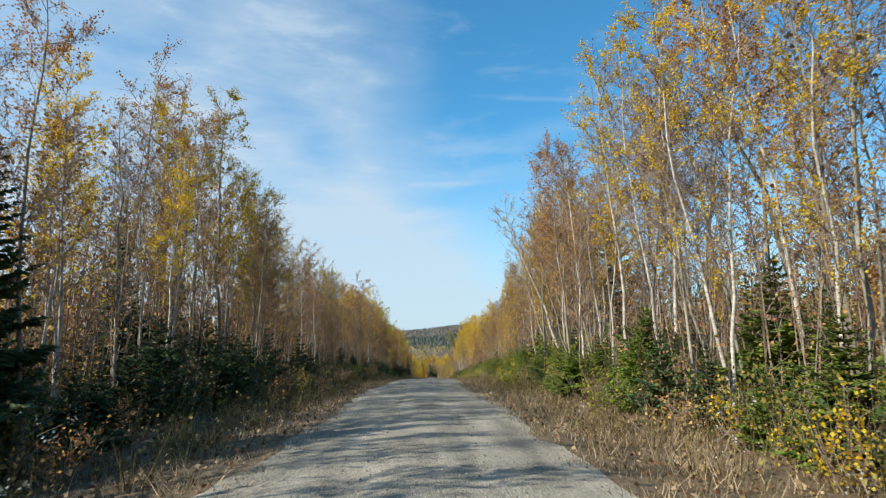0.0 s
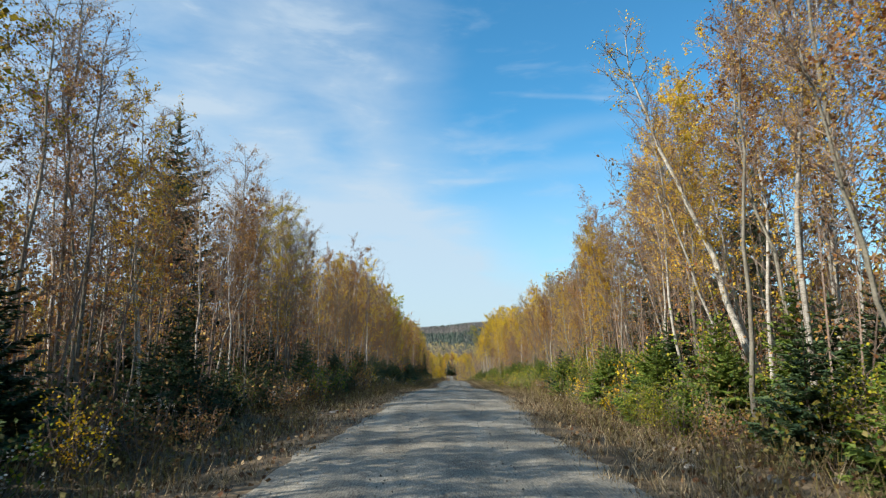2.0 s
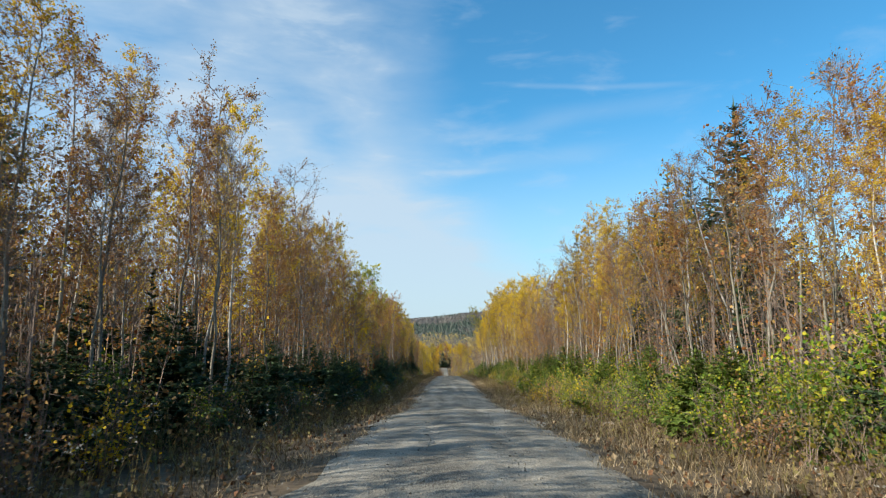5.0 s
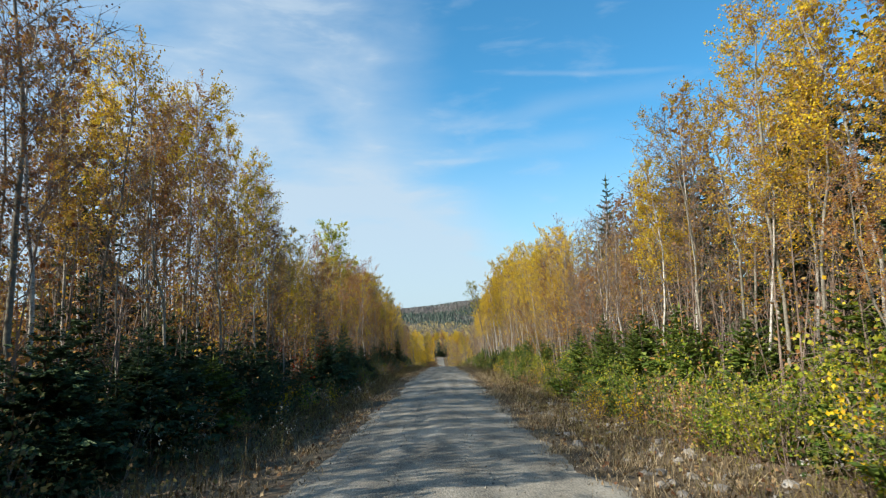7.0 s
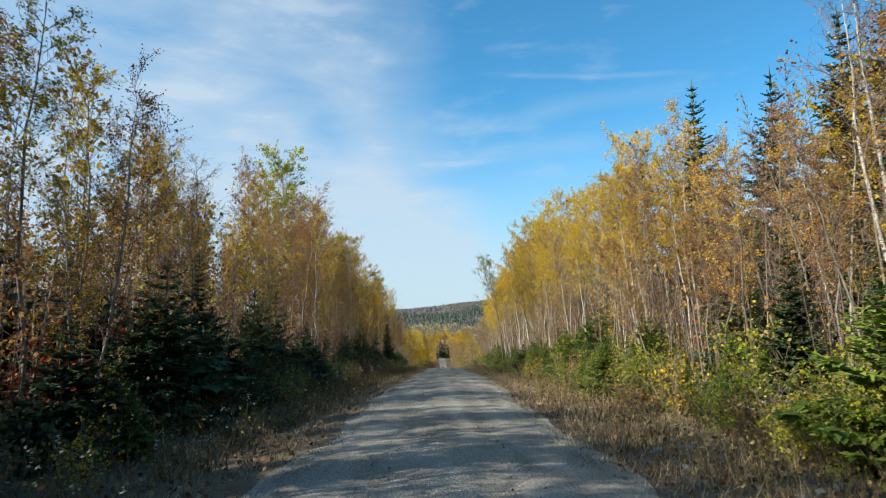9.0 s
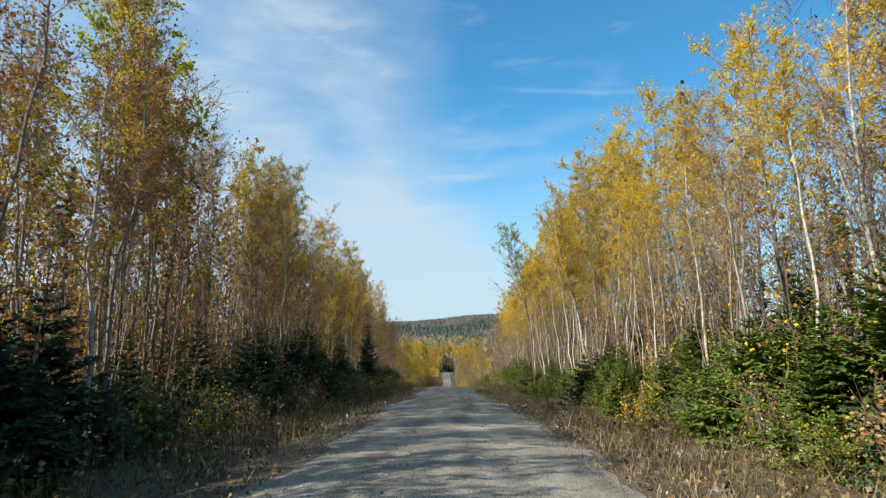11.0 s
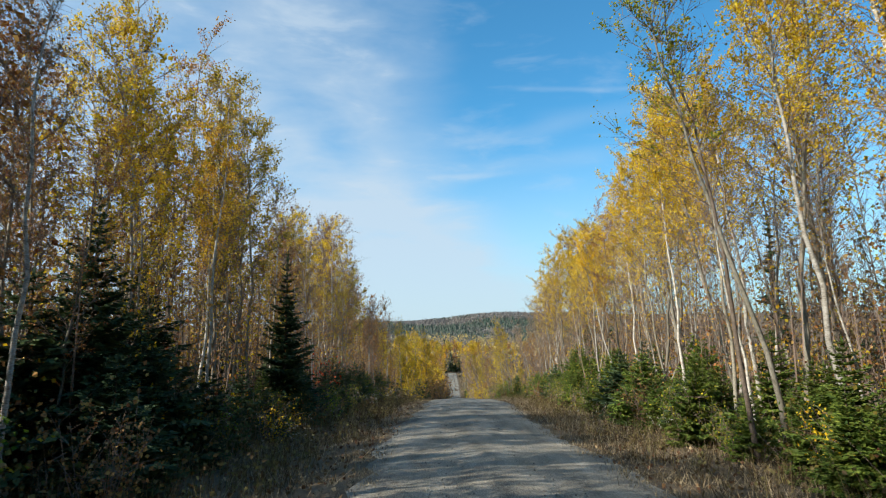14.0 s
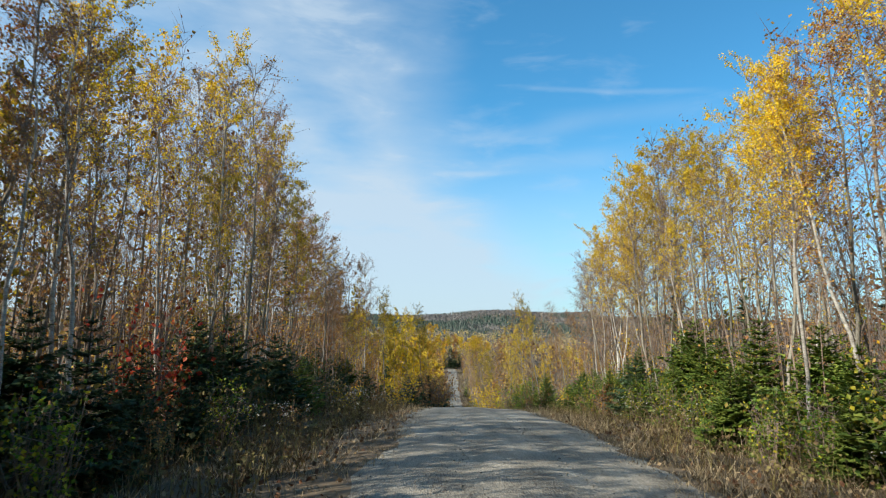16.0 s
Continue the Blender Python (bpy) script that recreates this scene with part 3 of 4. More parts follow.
def canopy(side, y, lat):
    """The greatest height of a tree whose top stands at lat metres from the road's middle."""
    front, back = (CANOPY_LEFT_FRONT, CANOPY_LEFT_BACK) if side < 0 else (CANOPY_RIGHT_FRONT, CANOPY_RIGHT_BACK)
    a, b = np.interp(y, CANOPY_Y, front), np.interp(y, CANOPY_Y, back)
    if lat < 7.5:
        return float(a * max(lat, 4.0) / 7.5)
    if lat > 10:
        return float(b * lat / 10)
    return float(a + (b - a) * (lat - 7.5) / 2.5)


def fitted(side, y, lat, h, lean, over=1.0):
    """A height that stays under the canopy once the tree leans."""
    for _ in range(3):
        h = min(h, 0.97 * over * canopy(side, y, lat + side * h * math.sin(radians(lean))))
    return max(h, 2.5)


# shares of yellow, gold, rust, olive, bare up to each distance
MIX_LEFT = [(30, (2, 0, 3, 1, 9)), (48, (1, 1, 4, 0, 8)), (62, (0, 1, 3, 1, 8)), (75, (4, 3, 3, 0, 3)), (95, (3, 1, 6, 1, 1)), (118, (1, 1, 6, 2, 1)), (140, (2, 1, 4, 2, 4)), (155, (4, 3, 1, 2, 3)), (175, (2, 0, 2, 1, 6)), (186, (1, 0, 5, 1, 4)), (215, (3, 1, 3, 6, 1)), (300, (4, 2, 2, 4, 2)), (999, (4, 2, 2, 1, 4))]
MIX_RIGHT = [(22, (2, 1, 2, 0, 8)), (45, (1, 1, 4, 0, 8)), (70, (0, 2, 4, 0, 6)), (86, (2, 4, 3, 0, 2)), (97, (0, 1, 3, 0, 8)), (106, (2, 3, 6, 0, 2)), (130, (8, 3, 0, 0, 1)), (150, (6, 2, 0, 2, 1)), (180, (5, 2, 0, 0, 3)), (235, (2, 0, 1, 2, 7)), (999, (1, 0, 1, 1, 9))]


def pick_palette(side, y, rs):
    for end, w in (MIX_LEFT if side < 0 else MIX_RIGHT):
        if y < end:
            w = np.array(w, float)
            return PALETTES[rs.choice(5, p=w / w.sum())]


def mix_at(side, y):
    for end, w in (MIX_LEFT if side < 0 else MIX_RIGHT):
        if y < end:
            return w


# single trees that stand out, and some added to shade the road: distance along the road, way from its middle, height,
# lean
STANDING = {
    (-1, "spruce"): [(9.2, 7.1, 6.0, 0), (45.9, 13.0, 13.1, 0), (61.6, 13.0, 10.2, 0), (86.4, 13.0, 12.2, 0), (149.2, 6.3, 6.2, 0)],
    (-1, "yellow"): [(11.5, 6.9, 8.4, -3), (17.5, 6.9, 8.7, -4), (63, 6.7, 9.1, 0), (83.2, 7.7, 11.8, 1), (86.3, 7.3, 10.5, 0), (141.5, 7.3, 9.7, -3), (143, 8.4, 11.5, 0), (158.9, 7.3, 8.6, -4), (160.7, 6.9, 10.9, -1)],
    (-1, "bare"): [(13.9, 6.9, 7.2, -1), (17.0, 7.7, 8.2, -4), (40.6, 7.7, 9.5, -2), (46.3, 7.7, 9.2, -2), (52.7, 8.2, 10.3, -2), (74.7, 7.5, 11.9, -1), (75.0, 7.3, 9.2, -2), (80.1, 7.7, 9.3, -1), (100.7, 8.2, 7.9, -1), (102.2, 7.7, 7.9, -2), (154.5, 6.5, 7.3, -4), (162.6, 6.9, 11.3, 0), (186.1, 6.9, 10.1, -3)],
    # the five from 53.8 to 64.5 are added to shade the road
    (-1, "rust"): [(21.6, 7.7, 10.1, -4), (31.2, 7.7, 7.5, -5), (46.9, 7.1, 8.1, -3), (53.8, 7.0, 8.0, 0), (57.4, 6.9, 8.2, -1), (61.0, 7.2, 8.4, 0), (58.6, 8.8, 8.8, 0), (64.5, 8.0, 8.8, 0), (70.3, 7.3, 7.5, -4), (125.6, 6.9, 8.5, -3), (172.4, 6.9, 7.3, -2)],
    (-1, "olive"): [(22.2, 7.3, 11.3, -1), (25.1, 6.9, 9.1, -4), (27.1, 7.3, 9.5, 1), (42.2, 6.9, 7.6, 1), (93.9, 7.3, 8.3, -1), (124.6, 7.1, 10.2, -3), (127.6, 7.1, 10.8, -1), (128.4, 7.7, 10.1, -3), (129.2, 6.9, 10.1, -2), (145.0, 6.9, 10.4, -1), (148.5, 7.3, 11.5, -3)],
    # those at 55.5 and 59.8 are added for the same shade
    (-1, "gold"): [(32.5, 6.9, 7.8, -2), (55.5, 7.6, 8.3, 0), (59.8, 8.2, 8.4, 1)],
    (-1, "lime"): [(120, 10.4, 13.2, 0)],
    (1, "yellow"): [(9.3, 6.6, 8.0, -3), (13.8, 7.1, 9.5, -12), (19.8, 6.8, 12.2, -3), (28.7, 8.1, 9.9, -1), (109.6, 9.0, 11.3, -2), (112.3, 8.5, 9.7, 0), (126.4, 8.5, 12.8, -1), (128.9, 7.6, 11.1, 1), (130.4, 7.6, 13.0, 0), (132.7, 7.6, 12.4, -3), (134.6, 6.6, 8.6, -4), (136.8, 7.6, 13.3, 0), (140, 11.8, 13.5, 0), (144.4, 6.6, 8.8, -3), (147.5, 6.6, 9.1, -7), (162.4, 7.6, 10.8, -9), (172.3, 7.6, 12.1, -5)],
    (1, "gold"): [(13.1, 8.5, 10.3, -9), (39.7, 8.5, 11.6, 0), (45.5, 7.1, 8.7, -8), (46.0, 7.6, 8.8, -8), (54.2, 7.4, 5.5, -13), (77.4, 7.6, 9.9, -1), (83.0, 8.1, 9.9, -2), (103.2, 8.5, 9.2, -2), (139.4, 8.5, 12.6, -5), (155.4, 7.6, 10.5, -6)],
    (1, "bare"): [(14.5, 6.6, 8.7, -3), (93.1, 8.5, 9.6, -1), (171.1, 8.5, 11.1, -2)],
    (1, "birchbare"): [(25.3, 7.6, 9.1, -1), (31.1, 7.6, 11.6, -3), (35.0, 7.6, 9.0, -14), (36.7, 7.1, 9.6, -9), (91.7, 8.5, 8.9, -1), (94.5, 8.5, 8.6, -2), (94.6, 8.5, 11.1, -1), (143.5, 6.5, 6.7, -6)],
    (1, "rust"): [(26.4, 6.8, 12.8, -4), (48.6, 8.0, 9.4, -2), (50.4, 7.6, 8.4, -1), (52.4, 8.4, 8.2, -3), (102.8, 11.0, 9.3, 4), (158.3, 7.6, 9.3, -7)],
    (1, "spruce"): [(49.0, 12.0, 14.5, 0), (51.6, 16, 16.5, 0), (54.0, 12.5, 15.0, 0), (57.0, 15.5, 15.0, 0), (72.9, 13.0, 14.2, 0), (73.5, 12.0, 10.5, 0), (77.0, 12.5, 12.1, 0), (78.3, 12.0, 12.6, 0), (83.4, 13.0, 11.7, 0), (83.6, 12.0, 12.4, 0), (86, 13.9, 12.9, 0), (97.4, 14.0, 12.1, 0), (99.3, 14.0, 12.7, 0), (111.7, 20.0, 17.0, 0), (112.0, 22.0, 16.7, 0), (113, 16.7, 14.5, 0), (120, 15.8, 17.6, 0)],
    (1, "olive"): [(53.1, 7.6, 9.2, 0)],
    (1, "limenarrow"): [(141.5, 6.2, 11.2, -8)],
    (1, "dark"): [(141.5, 5.6, 10.8, -4)],
}
STANDING[1, "stout"] = [(47.3, 9.1, 9.2, -18), (34.8, 8.5, 11.0, -21), (133.5, 7.4, 10.5, -12)]
STANDING[-1, "birchbare"] = [(37.9, 7.6, 8.2, 13), (62.5, 7.2, 7.5, 4)]
KINDS = {**TREES, "stout": STOUT, "spruce": SPRUCE, "birchbare": PALE, "dark": DARK, "lime": LIME, "limenarrow": LIME_SLIM}
rs = np.random.RandomState(7)
for (side, kind), rows in STANDING.items():
    for y, lat, h, lean in rows:
        protos = KINDS[kind]
        if side > 0 and y > 104 and kind in ("yellow", "gold"):
            protos = HIGH
        proto = protos[rs.randint(min(2, len(protos)))]
        tall = 10.4 if kind == "spruce" else 10.0
        h = fitted(side, y, lat, h, lean, 1.16 if kind in ("bare", "birchbare") else 1.09) if 8 < y < 186 and kind not in ("dark", "limenarrow", "stout") else h
        plant(proto, centre(y) + side * lat, y, h / tall, rs.uniform(0, 360), lean, rs.uniform(-2, 2))
for side in (-1, 1):
    H = H_LEFT if side < 0 else H_RIGHT
    for lo, hi, per_m in ((6.4, 8.6, 0.75), (8.8, 12.0, 0.45)):
        # starts behind the first view, where unseen left trees are added for their shadows
        y = -14.0
        while y < 370:
            y += 1 / per_m * rs.uniform(0.5, 1.5) * (1.0 if y < 185 else 2.0)
            lat = rs.uniform(lo, hi) - (2.9 * rs.rand() + 0.6 if y > 186 else 0)
            h = float(np.interp(y, *H)) * (rs.uniform(0.55, 0.95) if y < 186 else rs.uniform(0.3, 1.15))
            kind = pick_palette(side, y, rs)
            proto = TREES[kind][rs.randint(3)]
            if side > 0 and 104 < y < 186 and kind in ("yellow", "gold"):
                proto = HIGH[rs.randint(2)]
            lean = rs.normal(-4.5, 5.0) if side > 0 else rs.uniform(-3, 3)
            if 12 < y < 186:
                h = fitted(side, y, lat, canopy(side, y, lat) * (1.04 - 0.42 * rs.rand() ** 1.3), lean, 1.04)
            plant(proto, centre(y) + side * lat, y, h / 10.0, rs.uniform(0, 360), lean, rs.uniform(-3, 3))
    # bare white stems on the sunny side, full crowns on the shady one
    for y in np.arange(100, 184, 1.15):
        y += rs.uniform(-0.5, 0.5)
        h = float(np.interp(y, *H))
        if side > 0:
            if rs.rand() < 0.7:
                lat, lean = rs.uniform(6.3, 11.5), rs.normal(-5, 5.5)
                plant(PALE[rs.randint(2)], centre(y) + lat, y, fitted(side, y, lat, h * rs.uniform(0.35, 0.85), lean) / 10, rs.uniform(0, 360), lean, rs.normal(0, 4))
        elif y < 160 and rs.rand() < 0.3:
            lat = rs.uniform(7.6, 10.5)
            plant(TREES[("olive", "yellow", "rust")[rs.randint(3)]][rs.choice(3)], centre(y) - lat, y, fitted(side, y, lat, h * rs.uniform(0.75, 0.95), 0) / 10, rs.uniform(0, 360), rs.uniform(-3, 3), rs.uniform(-3, 3))
    # young conifers and shrubs along the edge
    y = -6.0
    while y < 230:
        y += (rs.uniform(0.45, 1.05) if side < 0 else rs.uniform(0.55, 1.1)) * (1.0 if y < 180 else 2.5)
        lat = rs.uniform(5.6, 7.4) if rs.rand() < 0.72 else rs.uniform(7.4, 10)
        proto = (FIR if rs.rand() < (0.85 if side > 0 else 0.10) else DARK_FIR)
        proto = proto[rs.randint(len(proto))]
        if side > 0 and 100 < y < 186 and rs.rand() < 0.75:
            q = y + rs.uniform(-0.4, 0.4)
            plant((FIR[rs.randint(3)] if rs.rand() < 0.88 else BUSH["green"][rs.randint(2)]), centre(q) + rs.uniform(5.3, 8.2), q, rs.uniform(0.4, 0.85), rs.uniform(0, 360))
        plant(proto, centre(y) + side * lat, y, rs.uniform(0.5, 1.15) * np.interp(lat, [5.5, 6.6, 8, 10], [0.75, 0.95, 1.2, 1.5]) * (1.08 if side > 0 else 0.95), rs.uniform(0, 360))
    y = -6.0
    while y < 330:
        y += rs.uniform(1.0, 2.4) * (1.0 if y < 185 else 2.6)
        lat = rs.uniform(4.9, 6.8) if y < 185 else rs.uniform(3.2, 5.5)
        p = rs.choice(["green", "yellow", "rust", "bare"], p=(0.55, 0.12, 0.08, 0.25) if side > 0 else ((0.25, 0.08, 0.12, 0.55) if y < 185 else (0.1, 0.4, 0.4, 0.1)))
        plant(BUSH[p][rs.randint(2)], centre(y) + side * lat, y, rs.uniform(0.5, 1.1) * (1.0 if y < 185 else 2.2), rs.uniform(0, 360))

# single shrubs that stand out
for kind, side, y, lat, size in (("green", -1, 41.5, 4.9, 0.8), ("yellow", -1, 41.0, 5.6, 0.7), ("red", -1, 15.7, 6.7, 0.9), ("red", -1, 94.0, 6.8, 1.7), ("red", -1, 158.0, 7.2, 1.8), ("yellow", 1, 71.5, 5.6, 1.1), ("yellow", 1, 80.5, 5.2, 0.9), ("yellow", 1, 83.5, 4.9, 0.9), ("yellow", 1, 39.0, 6.2, 1.5), ("rust", -1, 123.0, 5.0, 0.6), ("bare", -1, 189.0, 3.6, 1.8), ("bare", -1, 191.0, 3.0, 2.0), ("rust", -1, 193.0, 2.7, 2.1), ("bare", -1, 195.0, 2.5, 2.4), ("rust", -1, 199.0, 2.4, 2.2), ("bare", -1, 204.0, 2.3, 2.4), ("green", 1, 190.0, 4.4, 1.6), ("green", 1, 193.0, 4.0, 1.7), ("bare", 1, 195.0, 3.0, 1.4), ("yellow", 1, 205.0, 2.9, 2.6), ("yellow", 1, 208.0, 3.6, 3.0), ("yellow", 1, 213.0, 2.8, 2.8), ("yellow", 1, 222.0, 2.6, 2.6)):
    protos = RED if kind == "red" else BUSH[kind]
    plant(protos[0], centre(y) + side * lat, y, size, 70 * y)

for side, y, lat, size in ((-1, 28, 7.2, 1.3), (-1, 34, 6.9, 1.1), (-1, 97.5, 6.6, 1.5), (-1, 100.5, 7.1, 1.7), (-1, 104, 6.6, 1.4), (-1, 108, 7.0, 1.5), (-1, 131, 6.8, 1.7), (-1, 135.5, 7.2, 1.6), (-1, 139, 6.9, 1.9), (-1, 150.5, 6.6, 1.5), (1, 112, 7.2, 1.4), (1, 96, 7.4, 1.6), (1, 80, 6.6, 1.2), (1, 82, 7.2, 1.4), (1, 84, 6.4, 1.1), (1, 85.5, 7.2, 1.4), (1, 87.5, 6.5, 1.25), (1, 89.5, 6.9, 1.5), (1, 91.5, 6.4, 1.2), (1, 162, 7.2, 1.3), (1, 166, 7.0, 1.4)):
    protos = FIR if side > 0 else DARK_FIR
    if size > 1.55:
        plant(SPRUCE[int(y) % 2], centre(y) + side * lat, y, size * 0.26, 50 * y)
    else:
        plant(protos[int(y) % len(protos)], centre(y) + side * lat, y, size, 50 * y)

# leafy shrubs among the young firs on the sunny side
rs = np.random.RandomState(29)
for k in range(105):
    y = rs.uniform(24, 62) if k < 35 else (rs.uniform(62, 112) if k < 90 else rs.uniform(112, 176))
    lat = 5.2 + 2.6 * rs.rand()
    plant(LUSH[int(rs.rand() < 0.4)], centre(y) + lat, y, rs.uniform(0.5, 0.8) + 0.30 * (lat - 5.2) * rs.rand(), rs.uniform(0, 360))
# a dark wall of young spruces on the shady side
for k in range(62):
    y = rs.uniform(62, 116) if k < 44 else rs.uniform(128, 143)
    lat = 6.2 + 2.0 * rs.rand()
    plant(DARK_FIR[rs.randint(2)], centre(y) - lat, y, rs.uniform(0.8, 1.15) + 0.25 * (lat - 6.2) * rs.rand(), rs.uniform(0, 360))

# beyond the crest: dark young spruces added left in place of shaded shrubs, firs right
for y, lat, size in ((187.5, 4.2, 1.0), (190.0, 3.6, 1.15), (193.5, 3.1, 1.2), (197.0, 2.8, 1.25), (202.0, 2.7, 1.3), (231.0, 2.4, 1.5)):
    plant(DARK_FIR[int(y) % 2], centre(y) - lat, y, size, 40 * y)
for y, lat, size in ((186.0, 5.0, 1.1), (189.0, 5.4, 1.3), (192.0, 4.6, 1.2), (196.0, 5.2, 1.5), (200.0, 4.4, 1.3)):
    plant(FIR[int(y) % 3], centre(y) + lat, y, size, 40 * y)
# full-crowned trees down in the valley, beside the road and where it ends
rs = np.random.RandomState(23)
for side, y0, y1, lat0, lat1, count, h0, h1, mix in ((-1, 188, 240, 3.6, 8.5, 34, 4.5, 8.0, (4, 2, 4, 1)), (-1, 240, 385, 3.6, 9.0, 44, 5.0, 9.0, (5, 3, 2, 1)), (1, 240, 385, 3.8, 10.0, 20, 5.0, 8.5, (4, 3, 1, 2)), (-1, 388, 470, 1.0, 26.0, 40, 8.5, 13.0, (5, 3, 2, 1)), (1, 388, 470, 1.0, 14.0, 20, 8.5, 12.5, (5, 3, 1, 2)), (1, 410, 520, 14.0, 50.0, 34, 8.0, 11.0, (1, 1, 1, 6))):
    for k in range(count):
        y, lat = rs.uniform(y0, y1), rs.uniform(lat0, lat1)
        plant(FULL[rs.choice(4, p=np.array(mix) / sum(mix))], centre(y) + side * lat, y, rs.uniform(h0, h1) / 10, rs.uniform(0, 360), rs.uniform(-3, 3), rs.uniform(-3, 3))
# spruces where the road is lost to sight
for x, y, h in ((-2.9, 386, 6.2), (-0.6, 393, 9.6), (1.3, 389, 5.4), (3.4, 396, 8.0), (5.2, 387, 4.6), (-5.0, 398, 8.8)):
    plant(SPRUCE[int(h) % 2], centre(388.0) + x, y, h / 10.4, 90 * h)

# ---- the wood behind the front trees ----
WOOD_MATS = [LEAF[p] for p in PALETTES] + [TWIG, BARK_GREY, BARK_WHITE, NEEDLE]


def wood(side, y0, y1, lat0, lat1, density, seed, detail=1.0, leaf_size=0.17, evergreen=0.0):
    """A deep stand of plainer trees, joined."""
    rs = np.random.RandomState(seed)
    g = Geo()
    n = int((y1 - y0) * (lat1 - lat0) * density)
    H = H_LEFT if side < 0 else H_RIGHT
    for k in range(n):
        y, lat = rs.uniform(y0, y1), rs.uniform(lat0, lat1)
        x = centre(y) + side * lat
        h = float(np.interp(y, *H)) * (rs.uniform(0.55, 0.95) if y < 186 else rs.uniform(0.3, 1.1)) * (1.0 if lat < 12 else 0.92)
        if 12 < y < 186:
            h = fitted(side, y, lat, max(h, canopy(side, y, lat) * rs.uniform(0.6, 0.95)) if lat < 13 else h, 0)
        z = gz(x, y)
        if rs.rand() < evergreen:
            m = 70
            q = rs.uniform(0.05, 1.0, m)
            h *= rs.uniform(0.45, 0.9)
            az = rs.uniform(0, 6.283, m)
            r = (0.16 * h * (1 - q) + 0.12) * rs.uniform(0.7, 1.2, m)
            b = np.stack([x + 0 * q, y + 0 * q, z + q * h], 1)
            spikes(g, b, b + np.stack([np.cos(az) * r, np.sin(az) * r, -0.25 * r + 0.1], 1), 0.05 + 0.16 * r, rs, 8)
            spikes(g, np.array([[x, y, z - 0.2]]), np.array([[x, y, z + h * 1.05]]), 0.05 + 0.008 * h, rs, 6)
            continue
        w = np.array(mix_at(side, y), float)
        if y < 186 and (side < 0 or y > 104):
            w = w * ((0.6, 0.5, 1.3, 1.0, 2.0) if side < 0 else (0.35, 0.3, 2.0, 0.5, 4.0)) + (0, 0, 0.5, 0, 1)
        mat = rs.choice(5, p=w / w.sum())
        lx, ly = (rs.normal(-0.075, 0.075) if side > 0 else rs.uniform(-0.04, 0.06)) * h, rs.uniform(-0.05, 0.05) * h
        s = np.linspace(0, 1, 4)
        axis = np.stack([x + lx * s, y + ly * s, z - 0.2 + h * s], 1) + np.concatenate([np.zeros((1, 3)), rs.normal(0, 0.07, (3, 3))])
        r0 = rs.uniform(0.028, 0.062)
        tube(g, axis, r0 * (1.05 - s), 4, 7 if rs.rand() < (((0.5 if y < 104 else 0.65) if side > 0 else 0.2) if y < 180 else 0.08) else 6)
        m = int(60 * detail * (1.6 if side > 0 and 104 < y < 186 else 1.0))
        q = rs.uniform(0.12, 1.0, m) ** 0.8
        b = np.stack([np.interp(q, s, axis[:, i]) for i in range(3)], 1)
        reach = h * (0.05 + 0.11 * (1 - q)) * rs.uniform(0.4, 1.2, m)
        az = rs.uniform(0, 6.283, m)
        d = np.stack([np.cos(az), np.sin(az), rs.uniform(0.5, 1.6, m)], 1)
        tip = b + d * (reach * 0.85)[:, None]
        spikes(g, b, tip, 0.012, rs, 5)
        c = int({0: 130, 1: 150, 2: 130, 3: 150, 4: 40}[mat] * detail)
        pw = q ** (1.8 if side > 0 else 1.3)
        j = rs.choice(m, c, p=pw / pw.sum())
        at = b[j] + (tip[j] - b[j]) * rs.uniform(0.3, 1.1, c)[:, None] + rs.normal(0, 0.16, (c, 3))
        leaves(g, at, leaf_size, rs, mat)
    return g


THICKET_MIX = {-1: np.array((0.25, 0.4, 1.8, 0.8, 2.2)), 1: np.array((0.3, 0.4, 1.4, 0.5, 3.5))}


def thicket(side, y0, y1, lat0, lat1, count, seed):
    """Saplings, bare suckers and brambles between the trees, joined."""
    rs = np.random.RandomState(seed)
    g = Geo()
    ys, lats = rs.uniform(y0, y1, count), rs.uniform(lat0, lat1, count)
    xs = centre(ys) + side * lats
    zs = ground(xs, ys)
    h = rs.uniform(1.2, 6.5, count)
    base = np.stack([xs, ys, zs - 0.1], 1)
    tip = base + np.stack([rs.normal(0, 0.07, count) * h - side * 0.03 * h, rs.normal(0, 0.07, count) * h, h], 1)
    spikes(g, base, tip, 0.011 + 0.003 * h, rs, 5)
    k = 15
    f = rs.uniform(0.2, 1.0, (count, k, 1))
    b = (base[:, None] + (tip - base)[:, None] * f).reshape(-1, 3)
    e = b + (rs.normal(0, 0.28, (count, k, 3)) * (0.5 + 0.22 * h)[:, None, None] + np.array([0, 0, 0.35])).reshape(-1, 3)
    spikes(g, b, e, 0.006, rs, 5)
    pal = np.array([rs.choice(5, p=(np.array(mix_at(side, y), float) + (0, 0, 2, 0, 2)) * THICKET_MIX[side] / ((np.array(mix_at(side, y), float) + (0, 0, 2, 0, 2)) * THICKET_MIX[side]).sum()) for y in ys])
    for p in range(5):
        own = np.flatnonzero(pal == p)
        if len(own) == 0:
            continue
        per = (16 if p == 4 else 32) if side > 0 else (18 if p == 4 else 40)
        j = (rs.choice(own, len(own) * per) * k + rs.randint(0, k, len(own) * per))
        leaves(g, b[j] + (e[j] - b[j]) * rs.uniform(0.3, 1.1, len(j))[:, None] + rs.normal(0, 0.06, (len(j), 3)), 0.092, rs, p)
    return g


